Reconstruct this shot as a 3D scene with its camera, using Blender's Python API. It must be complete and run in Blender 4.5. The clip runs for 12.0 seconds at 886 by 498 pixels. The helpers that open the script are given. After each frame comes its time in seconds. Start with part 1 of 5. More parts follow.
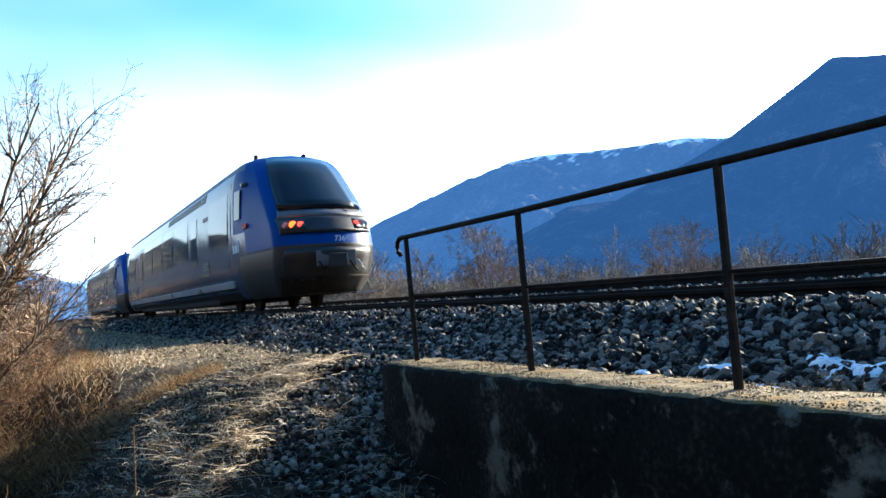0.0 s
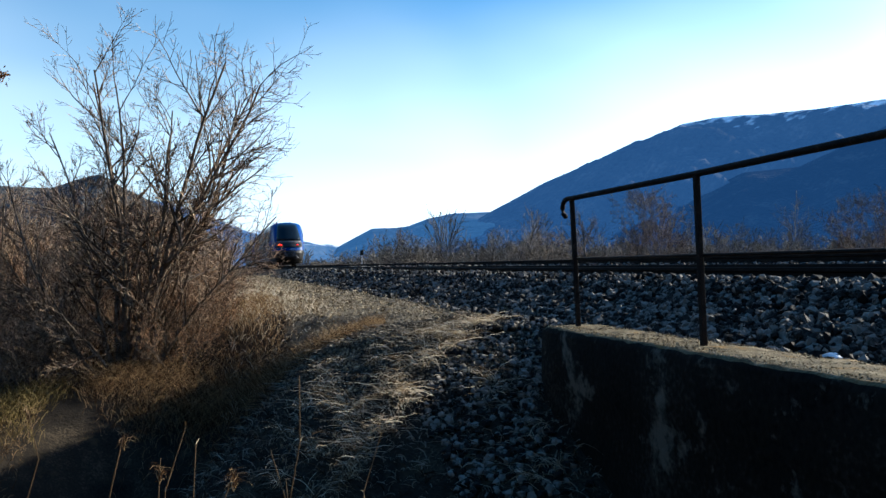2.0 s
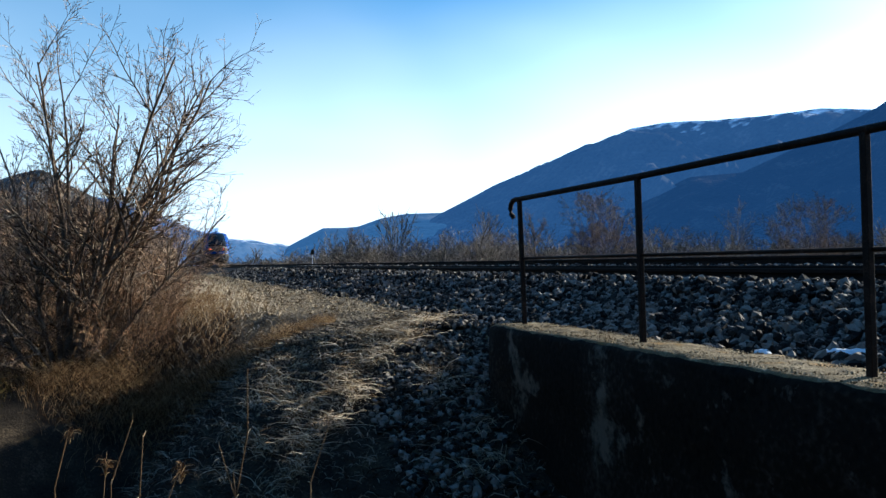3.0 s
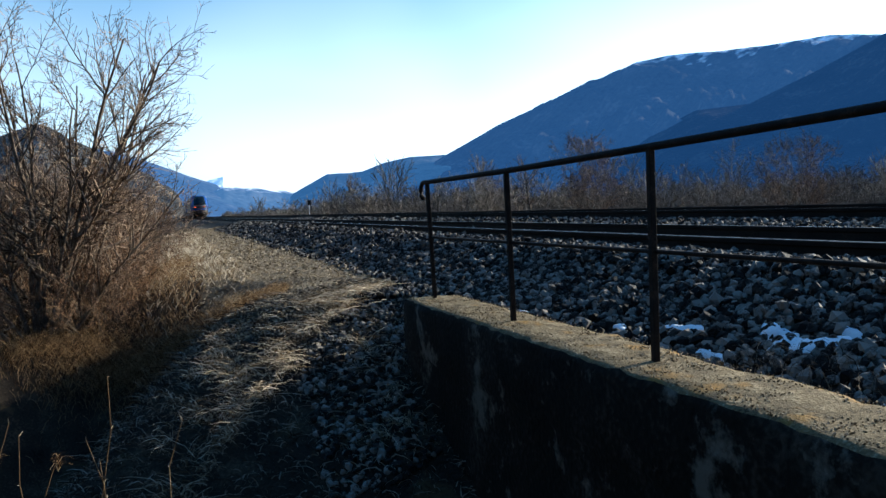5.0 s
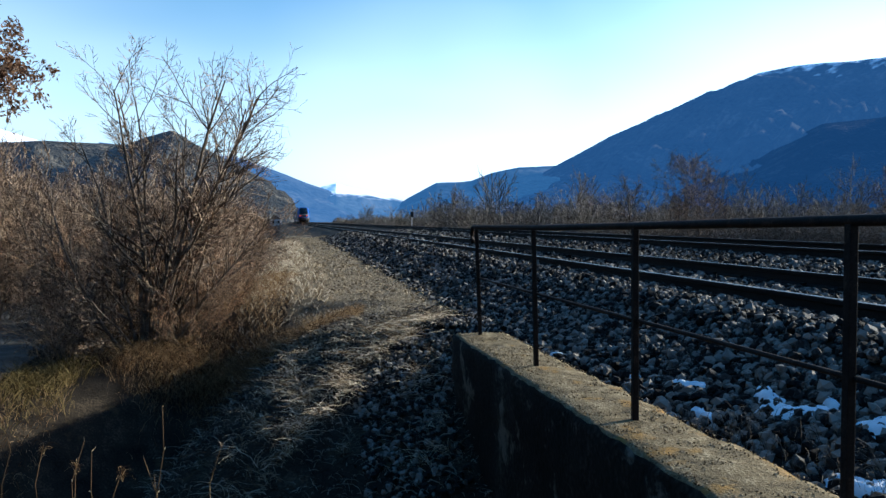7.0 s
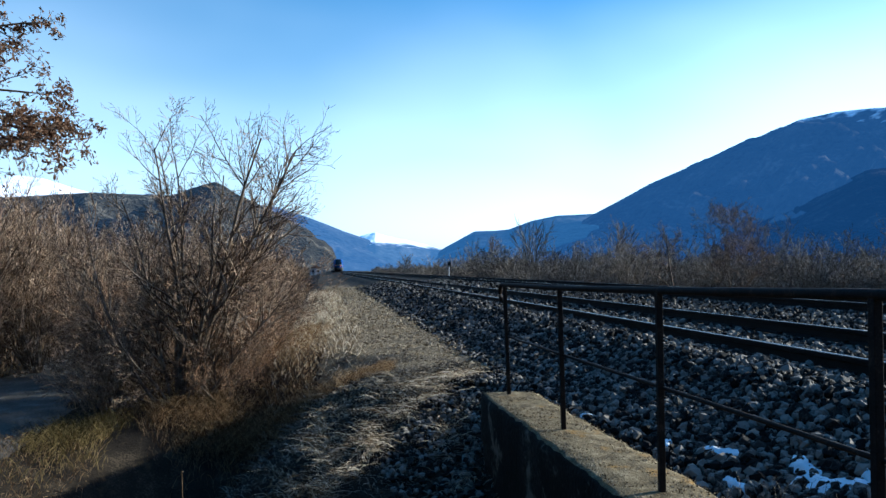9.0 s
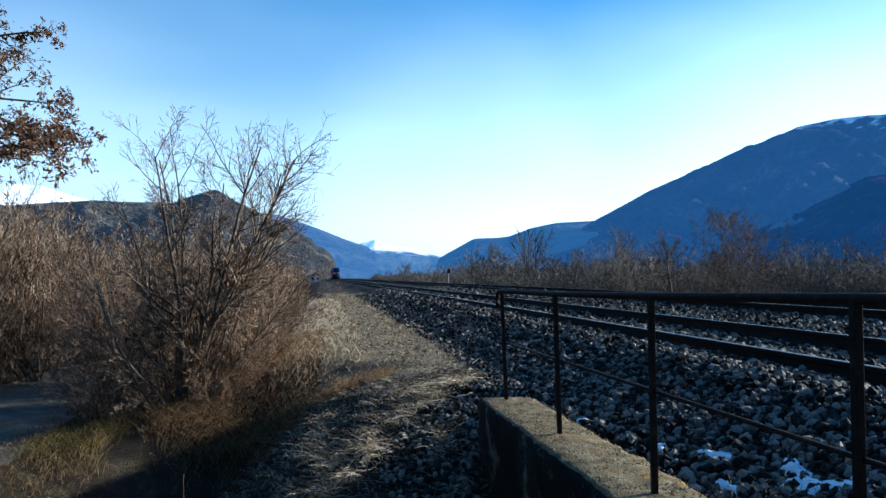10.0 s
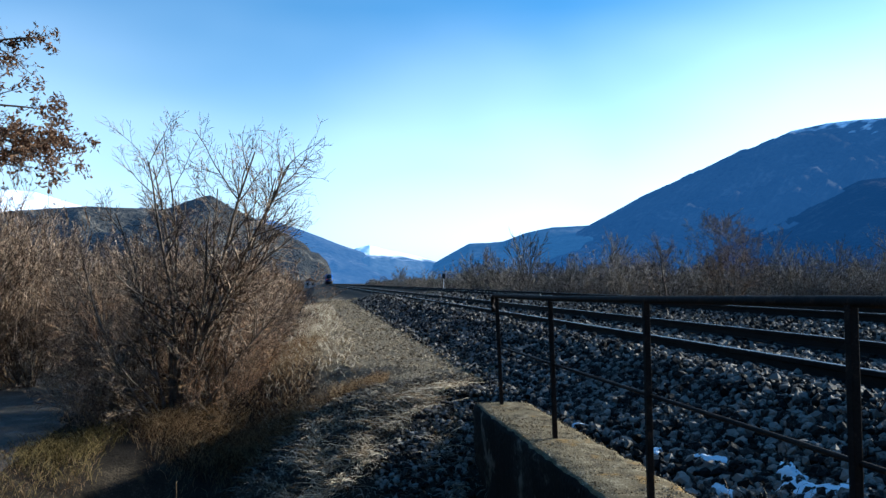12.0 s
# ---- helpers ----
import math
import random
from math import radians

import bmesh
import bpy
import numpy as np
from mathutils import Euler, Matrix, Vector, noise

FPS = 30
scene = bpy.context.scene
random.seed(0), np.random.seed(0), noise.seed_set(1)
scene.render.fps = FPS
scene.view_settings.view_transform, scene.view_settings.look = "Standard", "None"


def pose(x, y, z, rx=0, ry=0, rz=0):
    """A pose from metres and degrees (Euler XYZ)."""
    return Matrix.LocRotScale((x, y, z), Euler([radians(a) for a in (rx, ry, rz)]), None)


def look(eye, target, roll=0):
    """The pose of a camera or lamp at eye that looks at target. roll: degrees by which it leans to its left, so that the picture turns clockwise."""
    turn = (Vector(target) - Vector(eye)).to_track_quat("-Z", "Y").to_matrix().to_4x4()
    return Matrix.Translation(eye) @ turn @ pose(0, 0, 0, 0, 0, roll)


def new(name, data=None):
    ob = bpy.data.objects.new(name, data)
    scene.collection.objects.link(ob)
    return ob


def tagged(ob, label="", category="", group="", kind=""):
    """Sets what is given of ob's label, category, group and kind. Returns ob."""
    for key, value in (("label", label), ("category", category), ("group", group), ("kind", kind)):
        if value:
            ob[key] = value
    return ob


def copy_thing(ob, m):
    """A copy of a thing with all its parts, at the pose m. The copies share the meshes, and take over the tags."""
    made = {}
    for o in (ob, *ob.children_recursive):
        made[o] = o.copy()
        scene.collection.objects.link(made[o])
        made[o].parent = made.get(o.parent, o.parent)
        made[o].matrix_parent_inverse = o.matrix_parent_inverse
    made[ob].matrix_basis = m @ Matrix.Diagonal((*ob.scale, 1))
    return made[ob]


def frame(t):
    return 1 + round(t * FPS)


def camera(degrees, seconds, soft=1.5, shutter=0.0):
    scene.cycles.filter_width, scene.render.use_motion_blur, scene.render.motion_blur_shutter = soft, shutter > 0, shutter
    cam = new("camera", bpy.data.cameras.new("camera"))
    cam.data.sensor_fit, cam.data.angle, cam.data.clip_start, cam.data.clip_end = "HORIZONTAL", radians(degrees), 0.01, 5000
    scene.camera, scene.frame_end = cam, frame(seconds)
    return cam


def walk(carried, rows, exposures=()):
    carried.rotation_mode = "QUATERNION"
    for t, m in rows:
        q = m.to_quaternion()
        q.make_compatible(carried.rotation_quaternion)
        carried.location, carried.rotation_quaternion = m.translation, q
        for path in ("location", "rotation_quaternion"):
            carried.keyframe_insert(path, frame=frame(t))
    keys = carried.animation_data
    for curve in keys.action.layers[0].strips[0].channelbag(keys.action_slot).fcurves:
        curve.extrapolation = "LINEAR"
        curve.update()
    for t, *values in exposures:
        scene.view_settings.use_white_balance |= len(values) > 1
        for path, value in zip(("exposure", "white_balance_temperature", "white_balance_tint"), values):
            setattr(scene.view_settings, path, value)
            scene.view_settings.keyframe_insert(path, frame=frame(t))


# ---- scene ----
cam = camera(60.0, 12.0)

PATH = [
    (0, (-2.736, -3.901, 0.434), (-1.771, -2.155, 0.579), -2.7),
    (0.1, (-2.676, -3.816, 0.441), (-1.812, -2.022, 0.623), 0.2),
    (0.2, (-2.724, -3.846, 0.432), (-1.983, -1.992, 0.553), 0.3),
    (0.3, (-2.733, -3.849, 0.428), (-2.013, -1.985, 0.515), 1.3),
    (0.5, (-2.733, -3.866, 0.453), (-2.087, -1.973, 0.462), -0.7),
    (0.8, (-2.727, -3.871, 0.438), (-2.059, -1.986, 0.489), 0.9),
    (1, (-2.721, -3.839, 0.442), (-2.093, -1.941, 0.523), 0.8),
    (1.5, (-2.72, -3.771, 0.441), (-2.136, -1.859, 0.493), 0.7),
    (2, (-2.704, -3.769, 0.436), (-2.122, -1.856, 0.49), 0.1),
    (2.5, (-2.703, -3.757, 0.437), (-2.147, -1.837, 0.494), 0.2),
    (3, (-2.713, -3.851, 0.42), (-2.012, -1.979, 0.476), 0.5),
    (3.2, (-2.708, -3.864, 0.408), (-1.843, -2.061, 0.442), 2.5),
    (4.8, (-2.22, -4.478, 0.688), (-1.395, -2.658, 0.61), -2.9),
    (5, (-2.15, -4.572, 0.726), (-1.466, -2.695, 0.632), -1.3),
    (5.5, (-2.086, -4.786, 0.845), (-1.488, -2.877, 0.81), -1.1),
    (6, (-1.962, -4.943, 0.91), (-1.444, -3.012, 0.947), 0.2),
    (6.5, (-1.881, -5.103, 0.965), (-1.41, -3.159, 0.95), -1.3),
    (7, (-1.805, -5.202, 1.019), (-1.385, -3.248, 0.953), 0.3),
    (7.5, (-1.723, -5.191, 1.076), (-1.336, -3.228, 1.067), -0.6),
    (7.7, (-1.721, -5.181, 1.097), (-1.348, -3.216, 1.136), -0.3),
    (9.3, (-1.706, -5.221, 1.103), (-1.393, -3.247, 1.175), 0.3),
    (9.5, (-1.715, -5.246, 1.101), (-1.396, -3.274, 1.195), 0.7),
    (10, (-1.704, -5.286, 1.097), (-1.382, -3.314, 1.176), 0.1),
    (10.5, (-1.691, -5.236, 1.095), (-1.355, -3.265, 1.167), -0.5),
    (11, (-1.676, -5.227, 1.104), (-1.355, -3.255, 1.185), -0.2),
    (11.5, (-1.682, -5.232, 1.099), (-1.35, -3.262, 1.184), -0.0),
    (12, (-1.698, -5.27, 1.094), (-1.363, -3.3, 1.186), -0.1),
]
EXPOSURES = [(0, 2.05, 6000, 6), (0.3, 1.65, 6000, 6), (1.0, 1.1, 5700, 4), (1.5, 1.0, 5600, 4), (3.2, 0.95, 5600, 4), (6.0, 0.95, 5500, 3), (9.3, 0.9, 5100, 1), (12.0, 0.9, 5100, 1)]
walk(cam, [(t, look(eye, target, roll)) for t, eye, target, roll in PATH], EXPOSURES)

# ---- sky, sun and exposure ----
SUN_AZ, SUN_EL = 79.0, 20.0          # degrees right of +y, and up
SUN_DIR = Vector((math.sin(radians(SUN_AZ)) * math.cos(radians(SUN_EL)),
                  math.cos(radians(SUN_AZ)) * math.cos(radians(SUN_EL)), math.sin(radians(SUN_EL))))


def make_world():
    world = bpy.data.worlds.new("world")
    scene.world = world
    world.use_nodes = True
    nt = world.node_tree
    nt.nodes.clear()
    sky = nt.nodes.new("ShaderNodeTexSky")
    sky.sky_type = "NISHITA"
    sky.sun_disc = False
    sky.sun_elevation, sky.sun_rotation = radians(SUN_EL), radians(SUN_AZ)
    sky.air_density, sky.dust_density, sky.ozone_density = 1.2, 1.1, 2.6
    # thin high cloud
    co = nt.nodes.new("ShaderNodeTexCoord")
    mp = nt.nodes.new("ShaderNodeMapping")
    mp.inputs["Scale"].default_value = (1.0, 1.3, 2.6)
    no = nt.nodes.new("ShaderNodeTexNoise")
    no.inputs["Scale"].default_value, no.inputs["Detail"].default_value = 1.5, 3
    no.inputs["Roughness"].default_value = 0.45
    ra = nt.nodes.new("ShaderNodeValToRGB")
    ra.color_ramp.elements[0].position, ra.color_ramp.elements[1].position = 0.44, 0.80
    ra.color_ramp.elements[1].color = (0.36, 0.36, 0.36, 1)
    # haze that thickens towards the horizon
    sep = nt.nodes.new("ShaderNodeSeparateXYZ")
    low = nt.nodes.new("ShaderNodeMapRange")
    low.inputs["From Min"].default_value, low.inputs["From Max"].default_value = 0.0, 0.34
    low.inputs["To Min"].default_value, low.inputs["To Max"].default_value = 0.7, 0.0
    both = nt.nodes.new("ShaderNodeMath")
    both.operation, both.use_clamp = "ADD", True
    # a brighter bank of thin cloud over the valley's end
    unit = nt.nodes.new("ShaderNodeVectorMath")
    unit.operation = "DOT_PRODUCT"
    unit.inputs[1].default_value = (0.176, 0.974, 0.143)
    bank = nt.nodes.new("ShaderNodeMapRange")
    bank.interpolation_type = "SMOOTHERSTEP"
    bank.inputs["From Min"].default_value, bank.inputs["From Max"].default_value = 0.972, 1.0
    bank.inputs["To Min"].default_value, bank.inputs["To Max"].default_value = 0.0, 0.17
    more = nt.nodes.new("ShaderNodeMath")
    more.operation, more.use_clamp = "ADD", True
    grey = nt.nodes.new("ShaderNodeRGBToBW")
    veil = nt.nodes.new("ShaderNodeMixRGB")
    veil.blend_type = "MULTIPLY"
    veil.inputs[0].default_value = 1.0
    veil.inputs[2].default_value = (1.95, 2.25, 2.6, 1)
    mix = nt.nodes.new("ShaderNodeMixRGB")
    bg = nt.nodes.new("ShaderNodeBackground")
    bg.inputs["Strength"].default_value = SKY
    out = nt.nodes.new("ShaderNodeOutputWorld")
    deep = nt.nodes.new("ShaderNodeHueSaturation")
    deep.inputs["Saturation"].default_value = 1.4
    li = nt.links.new
    li(co.outputs["Generated"], mp.inputs[0]), li(mp.outputs[0], no.inputs["Vector"])
    li(co.outputs["Generated"], sep.inputs[0]), li(sep.outputs["Z"], low.inputs["Value"])
    li(no.outputs["Fac"], ra.inputs[0]), li(ra.outputs[0], both.inputs[0]), li(low.outputs[0], both.inputs[1]), li(both.outputs[0], more.inputs[0])
    li(co.outputs["Generated"], unit.inputs[0]), li(unit.outputs["Value"], bank.inputs["Value"]), li(bank.outputs[0], more.inputs[1]), li(more.outputs[0], mix.inputs[0])
    li(sky.outputs[0], grey.inputs[0]), li(grey.outputs[0], veil.inputs[1]), li(veil.outputs[0], mix.inputs[2])
    li(sky.outputs[0], deep.inputs["Color"]), li(deep.outputs[0], mix.inputs[1]), li(mix.outputs[0], bg.inputs[0]), li(bg.outputs[0], out.inputs[0])
    sun = new("sun", bpy.data.lights.new("sun", "SUN"))
    sun.data.energy, sun.data.angle, sun.data.color = SUN, radians(0.53), (1.0, 0.85, 0.66)
    sun.matrix_world = look((0, 0, 0), -SUN_DIR)
    sun.location = (60, 20, 60)


SKY, SUN = 0.095, 5.0
make_world()

# ---- materials ----


def surf(name, colours, scale=8.0, rough=0.8, bump=0.3, fine=60.0, metal=0.0, dist=0.01, island=0.0, objrand=0.0, stain=None, coat=0.0, gloss_var=0.1, coords="Object"):
    """A rough surface whose colour runs through the given colours by two scales of noise."""
    m = bpy.data.materials.new(name)
    m.use_nodes = True
    nt = m.node_tree
    b = nt.nodes["Principled BSDF"]
    li = nt.links.new
    co = nt.nodes.new("ShaderNodeTexCoord")
    n1 = nt.nodes.new("ShaderNodeTexNoise")
    n1.inputs["Scale"].default_value, n1.inputs["Detail"].default_value = scale, 6
    n2 = nt.nodes.new("ShaderNodeTexNoise")
    n2.inputs["Scale"].default_value, n2.inputs["Detail"].default_value = fine, 4
    li(co.outputs[coords], n1.inputs["Vector"]), li(co.outputs[coords], n2.inputs["Vector"])
    add = nt.nodes.new("ShaderNodeMath")
    add.operation = "MULTIPLY_ADD"
    add.inputs[1].default_value = 0.45
    li(n2.outputs["Fac"], add.inputs[0])
    half = nt.nodes.new("ShaderNodeMath")
    half.operation = "MULTIPLY"
    half.inputs[1].default_value = 0.55
    li(n1.outputs["Fac"], half.inputs[0]), li(half.outputs[0], add.inputs[2])
    fac = add.outputs[0]
    if island or objrand:
        src = nt.nodes.new("ShaderNodeNewGeometry").outputs["Random Per Island"] if island else nt.nodes.new("ShaderNodeObjectInfo").outputs["Random"]
        sh = nt.nodes.new("ShaderNodeMath")
        sh.operation = "SUBTRACT"
        sh.inputs[1].default_value = 0.5
        li(src, sh.inputs[0])
        ad = nt.nodes.new("ShaderNodeMath")
        ad.operation = "MULTIPLY_ADD"
        ad.inputs[1].default_value = island or objrand
        li(sh.outputs[0], ad.inputs[0]), li(fac, ad.inputs[2])
        fac = ad.outputs[0]
    ra = nt.nodes.new("ShaderNodeValToRGB")
    ra.color_ramp.interpolation = "EASE"
    els = ra.color_ramp.elements
    while len(els) < len(colours):
        els.new(0.5)
    for i, c in enumerate(colours):
        els[i].position = 0.32 + 0.36 * i / max(1, len(colours) - 1)
        els[i].color = (*c, 1)
    li(fac, ra.inputs[0])
    col = ra.outputs[0]
    if stain:
        n3 = nt.nodes.new("ShaderNodeTexNoise")
        n3.inputs["Scale"].default_value, n3.inputs["Detail"].default_value = stain[1], 8
        n3.inputs["Roughness"].default_value = 0.65
        li(co.outputs[coords], n3.inputs["Vector"])
        r3 = nt.nodes.new("ShaderNodeValToRGB")
        r3.color_ramp.elements[0].position, r3.color_ramp.elements[1].position = stain[2], stain[2] + 0.08
        li(n3.outputs["Fac"], r3.inputs[0])
        mx = nt.nodes.new("ShaderNodeMixRGB")
        mx.inputs[2].default_value = (*stain[0], 1)
        li(r3.outputs[0], mx.inputs[0]), li(col, mx.inputs[1])
        col = mx.outputs[0]
    li(col, b.inputs["Base Color"])
    b.inputs["Metallic"].default_value = metal
    if rough >= 0.7 and metal == 0:
        b.inputs["Specular IOR Level"].default_value = 0.12
    b.inputs["Coat Weight"].default_value = coat
    b.inputs["Coat Roughness"].default_value = 0.08
    rr = nt.nodes.new("ShaderNodeMapRange")
    rr.inputs["To Min"].default_value, rr.inputs["To Max"].default_value = max(0, rough - gloss_var), min(1, rough + gloss_var)
    li(n1.outputs["Fac"], rr.inputs["Value"]), li(rr.outputs[0], b.inputs["Roughness"])
    if bump:
        bp = nt.nodes.new("ShaderNodeBump")
        bp.inputs["Strength"].default_value, bp.inputs["Distance"].default_value = bump, dist
        li(add.outputs[0], bp.inputs["Height"]), li(bp.outputs[0], b.inputs["Normal"])
    return m


def plain(name, colour, rough=0.4, metal=0.0, coat=0.0, glow=None):
    m = bpy.data.materials.new(name)
    m.use_nodes = True
    b = m.node_tree.nodes["Principled BSDF"]
    b.inputs["Base Color"].default_value = (*colour, 1)
    b.inputs["Roughness"].default_value, b.inputs["Metallic"].default_value = rough, metal
    b.inputs["Coat Weight"].default_value, b.inputs["Coat Roughness"].default_value = coat, 0.05
    if glow:
        b.inputs["Emission Color"].default_value = (*glow[0], 1)
        b.inputs["Emission Strength"].default_value = glow[1]
    return m


def distance(name, colours, scale, haze_glow, haze_strength, snow=None):
    """Far slopes: wooded ground whose own glow stands in for the haze before it."""
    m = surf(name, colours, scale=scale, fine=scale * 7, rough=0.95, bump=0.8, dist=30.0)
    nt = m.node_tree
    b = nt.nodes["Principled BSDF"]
    b.inputs["Emission Color"].default_value = (*haze_glow, 1)
    b.inputs["Emission Strength"].default_value = haze_strength
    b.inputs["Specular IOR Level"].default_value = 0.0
    if snow:
        li = nt.links.new
        geo = nt.nodes.new("ShaderNodeNewGeometry")
        sp = nt.nodes.new("ShaderNodeSeparateXYZ")
        li(geo.outputs["Position"], sp.inputs[0])
        co = nt.nodes.new("ShaderNodeTexCoord")
        mp = nt.nodes.new("ShaderNodeMapping")
        mp.inputs["Scale"].default_value = (1, 1, 0.25)
        no = nt.nodes.new("ShaderNodeTexNoise")
        no.inputs["Scale"].default_value, no.inputs["Detail"].default_value = snow[1], 7
        li(co.outputs["Object"], mp.inputs[0]), li(mp.outputs[0], no.inputs["Vector"])
        ma = nt.nodes.new("ShaderNodeMath")
        ma.operation = "MULTIPLY_ADD"
        ma.inputs[1].default_value = snow[2]
        li(no.outputs["Fac"], ma.inputs[0]), li(sp.outputs["Z"], ma.inputs[2])
        mr = nt.nodes.new("ShaderNodeMapRange")
        mr.inputs["From Min"].default_value, mr.inputs["From Max"].default_value = snow[0], snow[0] + snow[3]
        li(ma.outputs[0], mr.inputs["Value"])
        mx = nt.nodes.new("ShaderNodeMixRGB")
        mx.inputs[2].default_value = (0.8, 0.83, 0.88, 1)
        old = b.inputs["Base Color"].links[0].from_socket
        li(mr.outputs[0], mx.inputs[0]), li(old, mx.inputs[1]), li(mx.outputs[0], b.inputs["Base Color"])
    return m


M = {
    "soil": surf("soil", [(0.007, 0.005, 0.004), (0.022, 0.017, 0.012), (0.07, 0.053, 0.034)], scale=3, fine=45, rough=0.95, bump=0.7, dist=0.03, stain=((0.06, 0.043, 0.022), 1.4, 0.58)),
    "ballast": surf("ballast_stone", [(0.008, 0.0068, 0.006), (0.031, 0.0272, 0.0235), (0.22, 0.195, 0.165)], scale=9, fine=70, rough=0.78, bump=0.6, dist=0.006, island=0.65),
    "stone": surf("loose_stone", [(0.008, 0.0068, 0.006), (0.032, 0.028, 0.024), (0.2, 0.178, 0.15)], scale=2, fine=14, rough=0.78, bump=0.5, dist=0.006, objrand=0.55),
    "gravel": surf("gravel", [(0.10, 0.07, 0.037), (0.24, 0.178, 0.102), (0.42, 0.34, 0.225)], scale=9, fine=80, rough=0.9, bump=0.4, dist=0.006, island=0.6),
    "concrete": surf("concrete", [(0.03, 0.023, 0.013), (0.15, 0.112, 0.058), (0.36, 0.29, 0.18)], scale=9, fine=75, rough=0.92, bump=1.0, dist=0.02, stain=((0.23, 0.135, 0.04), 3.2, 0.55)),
    # much darker than the top: shade on side and end put into the colour
    "concrete_side_shaded": surf("concrete_side_shaded", [(0.004, 0.003, 0.0022), (0.014, 0.011, 0.008), (0.05, 0.041, 0.03)], scale=2.2, fine=30, rough=0.95, bump=0.8, dist=0.02, stain=((0.15, 0.13, 0.10), 3.0, 0.57)),
    "rust": surf("rusty_iron", [(0.007, 0.005, 0.0042), (0.017, 0.012, 0.0095), (0.05, 0.033, 0.023)], scale=14, fine=120, rough=0.75, bump=0.5, dist=0.003, gloss_var=0.15),
    "rail": surf("rail_steel", [(0.006, 0.0048, 0.004), (0.014, 0.0105, 0.0085), (0.032, 0.024, 0.018)], scale=5, fine=60, rough=0.8, bump=0.3, dist=0.003),
    "rail_top": surf("rail_running_surface", [(0.10, 0.095, 0.09), (0.18, 0.175, 0.17)], scale=5, fine=60, rough=0.42, bump=0.05, metal=1.0),
    "sleeper": surf("sleeper_wood", [(0.03, 0.024, 0.02), (0.08, 0.065, 0.05), (0.15, 0.125, 0.10)], scale=7, fine=60, rough=0.9, bump=0.5, dist=0.006),
    "snow": surf("snow", [(0.72, 0.75, 0.8), (0.86, 0.88, 0.9)], scale=12, fine=90, rough=0.75, bump=0.5, dist=0.01),
    "gravel_bed": surf("fine_gravel", [(0.05, 0.036, 0.02), (0.15, 0.112, 0.066), (0.36, 0.29, 0.19)], scale=38, fine=150, rough=0.95, bump=0.9, dist=0.015, stain=((0.06, 0.045, 0.026), 2.2, 0.56)),
    "straw": surf("dry_grass", [(0.16, 0.105, 0.055), (0.42, 0.32, 0.20), (0.8, 0.69, 0.52)], scale=2, fine=20, rough=0.75, bump=0, island=0.9),
    "litter": surf("straw_litter", [(0.02, 0.014, 0.009), (0.07, 0.052, 0.034), (0.28, 0.24, 0.185)], scale=2, fine=20, rough=0.8, bump=0, island=0.9),
    "tuft": surf("brown_grass", [(0.05, 0.027, 0.012), (0.165, 0.097, 0.045), (0.38, 0.26, 0.14)], scale=2, fine=20, rough=0.8, bump=0, island=0.8),
    "moss": surf("green_grass", [(0.05, 0.038, 0.013), (0.13, 0.098, 0.032), (0.30, 0.225, 0.095)], scale=2, fine=20, rough=0.85, bump=0, island=0.7),
    "bark": surf("bark", [(0.04, 0.028, 0.02), (0.14, 0.105, 0.076), (0.38, 0.31, 0.235)], scale=5, fine=60, rough=0.85, bump=0.4, dist=0.004),
    "twig": surf("twig", [(0.05, 0.031, 0.019), (0.18, 0.115, 0.075), (0.46, 0.335, 0.225)], scale=2, fine=25, rough=0.8, bump=0, island=0.7),
    "twig_red": surf("reddish_twig", [(0.05, 0.025, 0.013), (0.20, 0.105, 0.056), (0.46, 0.29, 0.165)], scale=2, fine=25, rough=0.8, bump=0, island=0.6),
    "wood_far": surf("bare_wood", [(0.075, 0.061, 0.048), (0.16, 0.132, 0.105), (0.33, 0.285, 0.23)], scale=0.15, fine=1.2, rough=0.9, bump=0, island=0.5),
    "leaf": surf("withered_leaf", [(0.07, 0.035, 0.02), (0.17, 0.09, 0.05), (0.28, 0.17, 0.10)], scale=1, fine=12, rough=0.7, bump=0, island=0.6),
    "track_path": surf("dirt_track", [(0.05, 0.042, 0.033), (0.12, 0.105, 0.085), (0.22, 0.2, 0.17)], scale=2, fine=30, rough=0.95, bump=0.5, dist=0.02),
}



def let_through(m, share):
    """Thin blades and leaves let part of the light through."""
    nt = m.node_tree
    b, out = nt.nodes["Principled BSDF"], nt.nodes["Material Output"]
    tr = nt.nodes.new("ShaderNodeBsdfTranslucent")
    mx = nt.nodes.new("ShaderNodeMixShader")
    mx.inputs[0].default_value = share
    nt.links.new(b.inputs["Base Color"].links[0].from_socket, tr.inputs["Color"])
    nt.links.new(b.outputs[0], mx.inputs[1]), nt.links.new(tr.outputs[0], mx.inputs[2]), nt.links.new(mx.outputs[0], out.inputs["Surface"])


for key in ("straw", "tuft", "moss", "leaf"):
    let_through(M[key], 0.4)

# ---- the lie of the land ----


def smooth(a, b, v):
    t = np.clip((v - a) / (b - a), 0, 1)
    return t * t * (3 - 2 * t)


def bend(y):
    """How far the line has swung to the right of its place beside the wall."""
    y = np.asarray(y, float)
    return np.where(y > 0, 0.003 * y + 0.35 * (1 - np.exp(-np.maximum(y, 0) / 20)), 0.018 * y)


def climb(y):
    return 0.002 * np.maximum(np.asarray(y, float), 0)


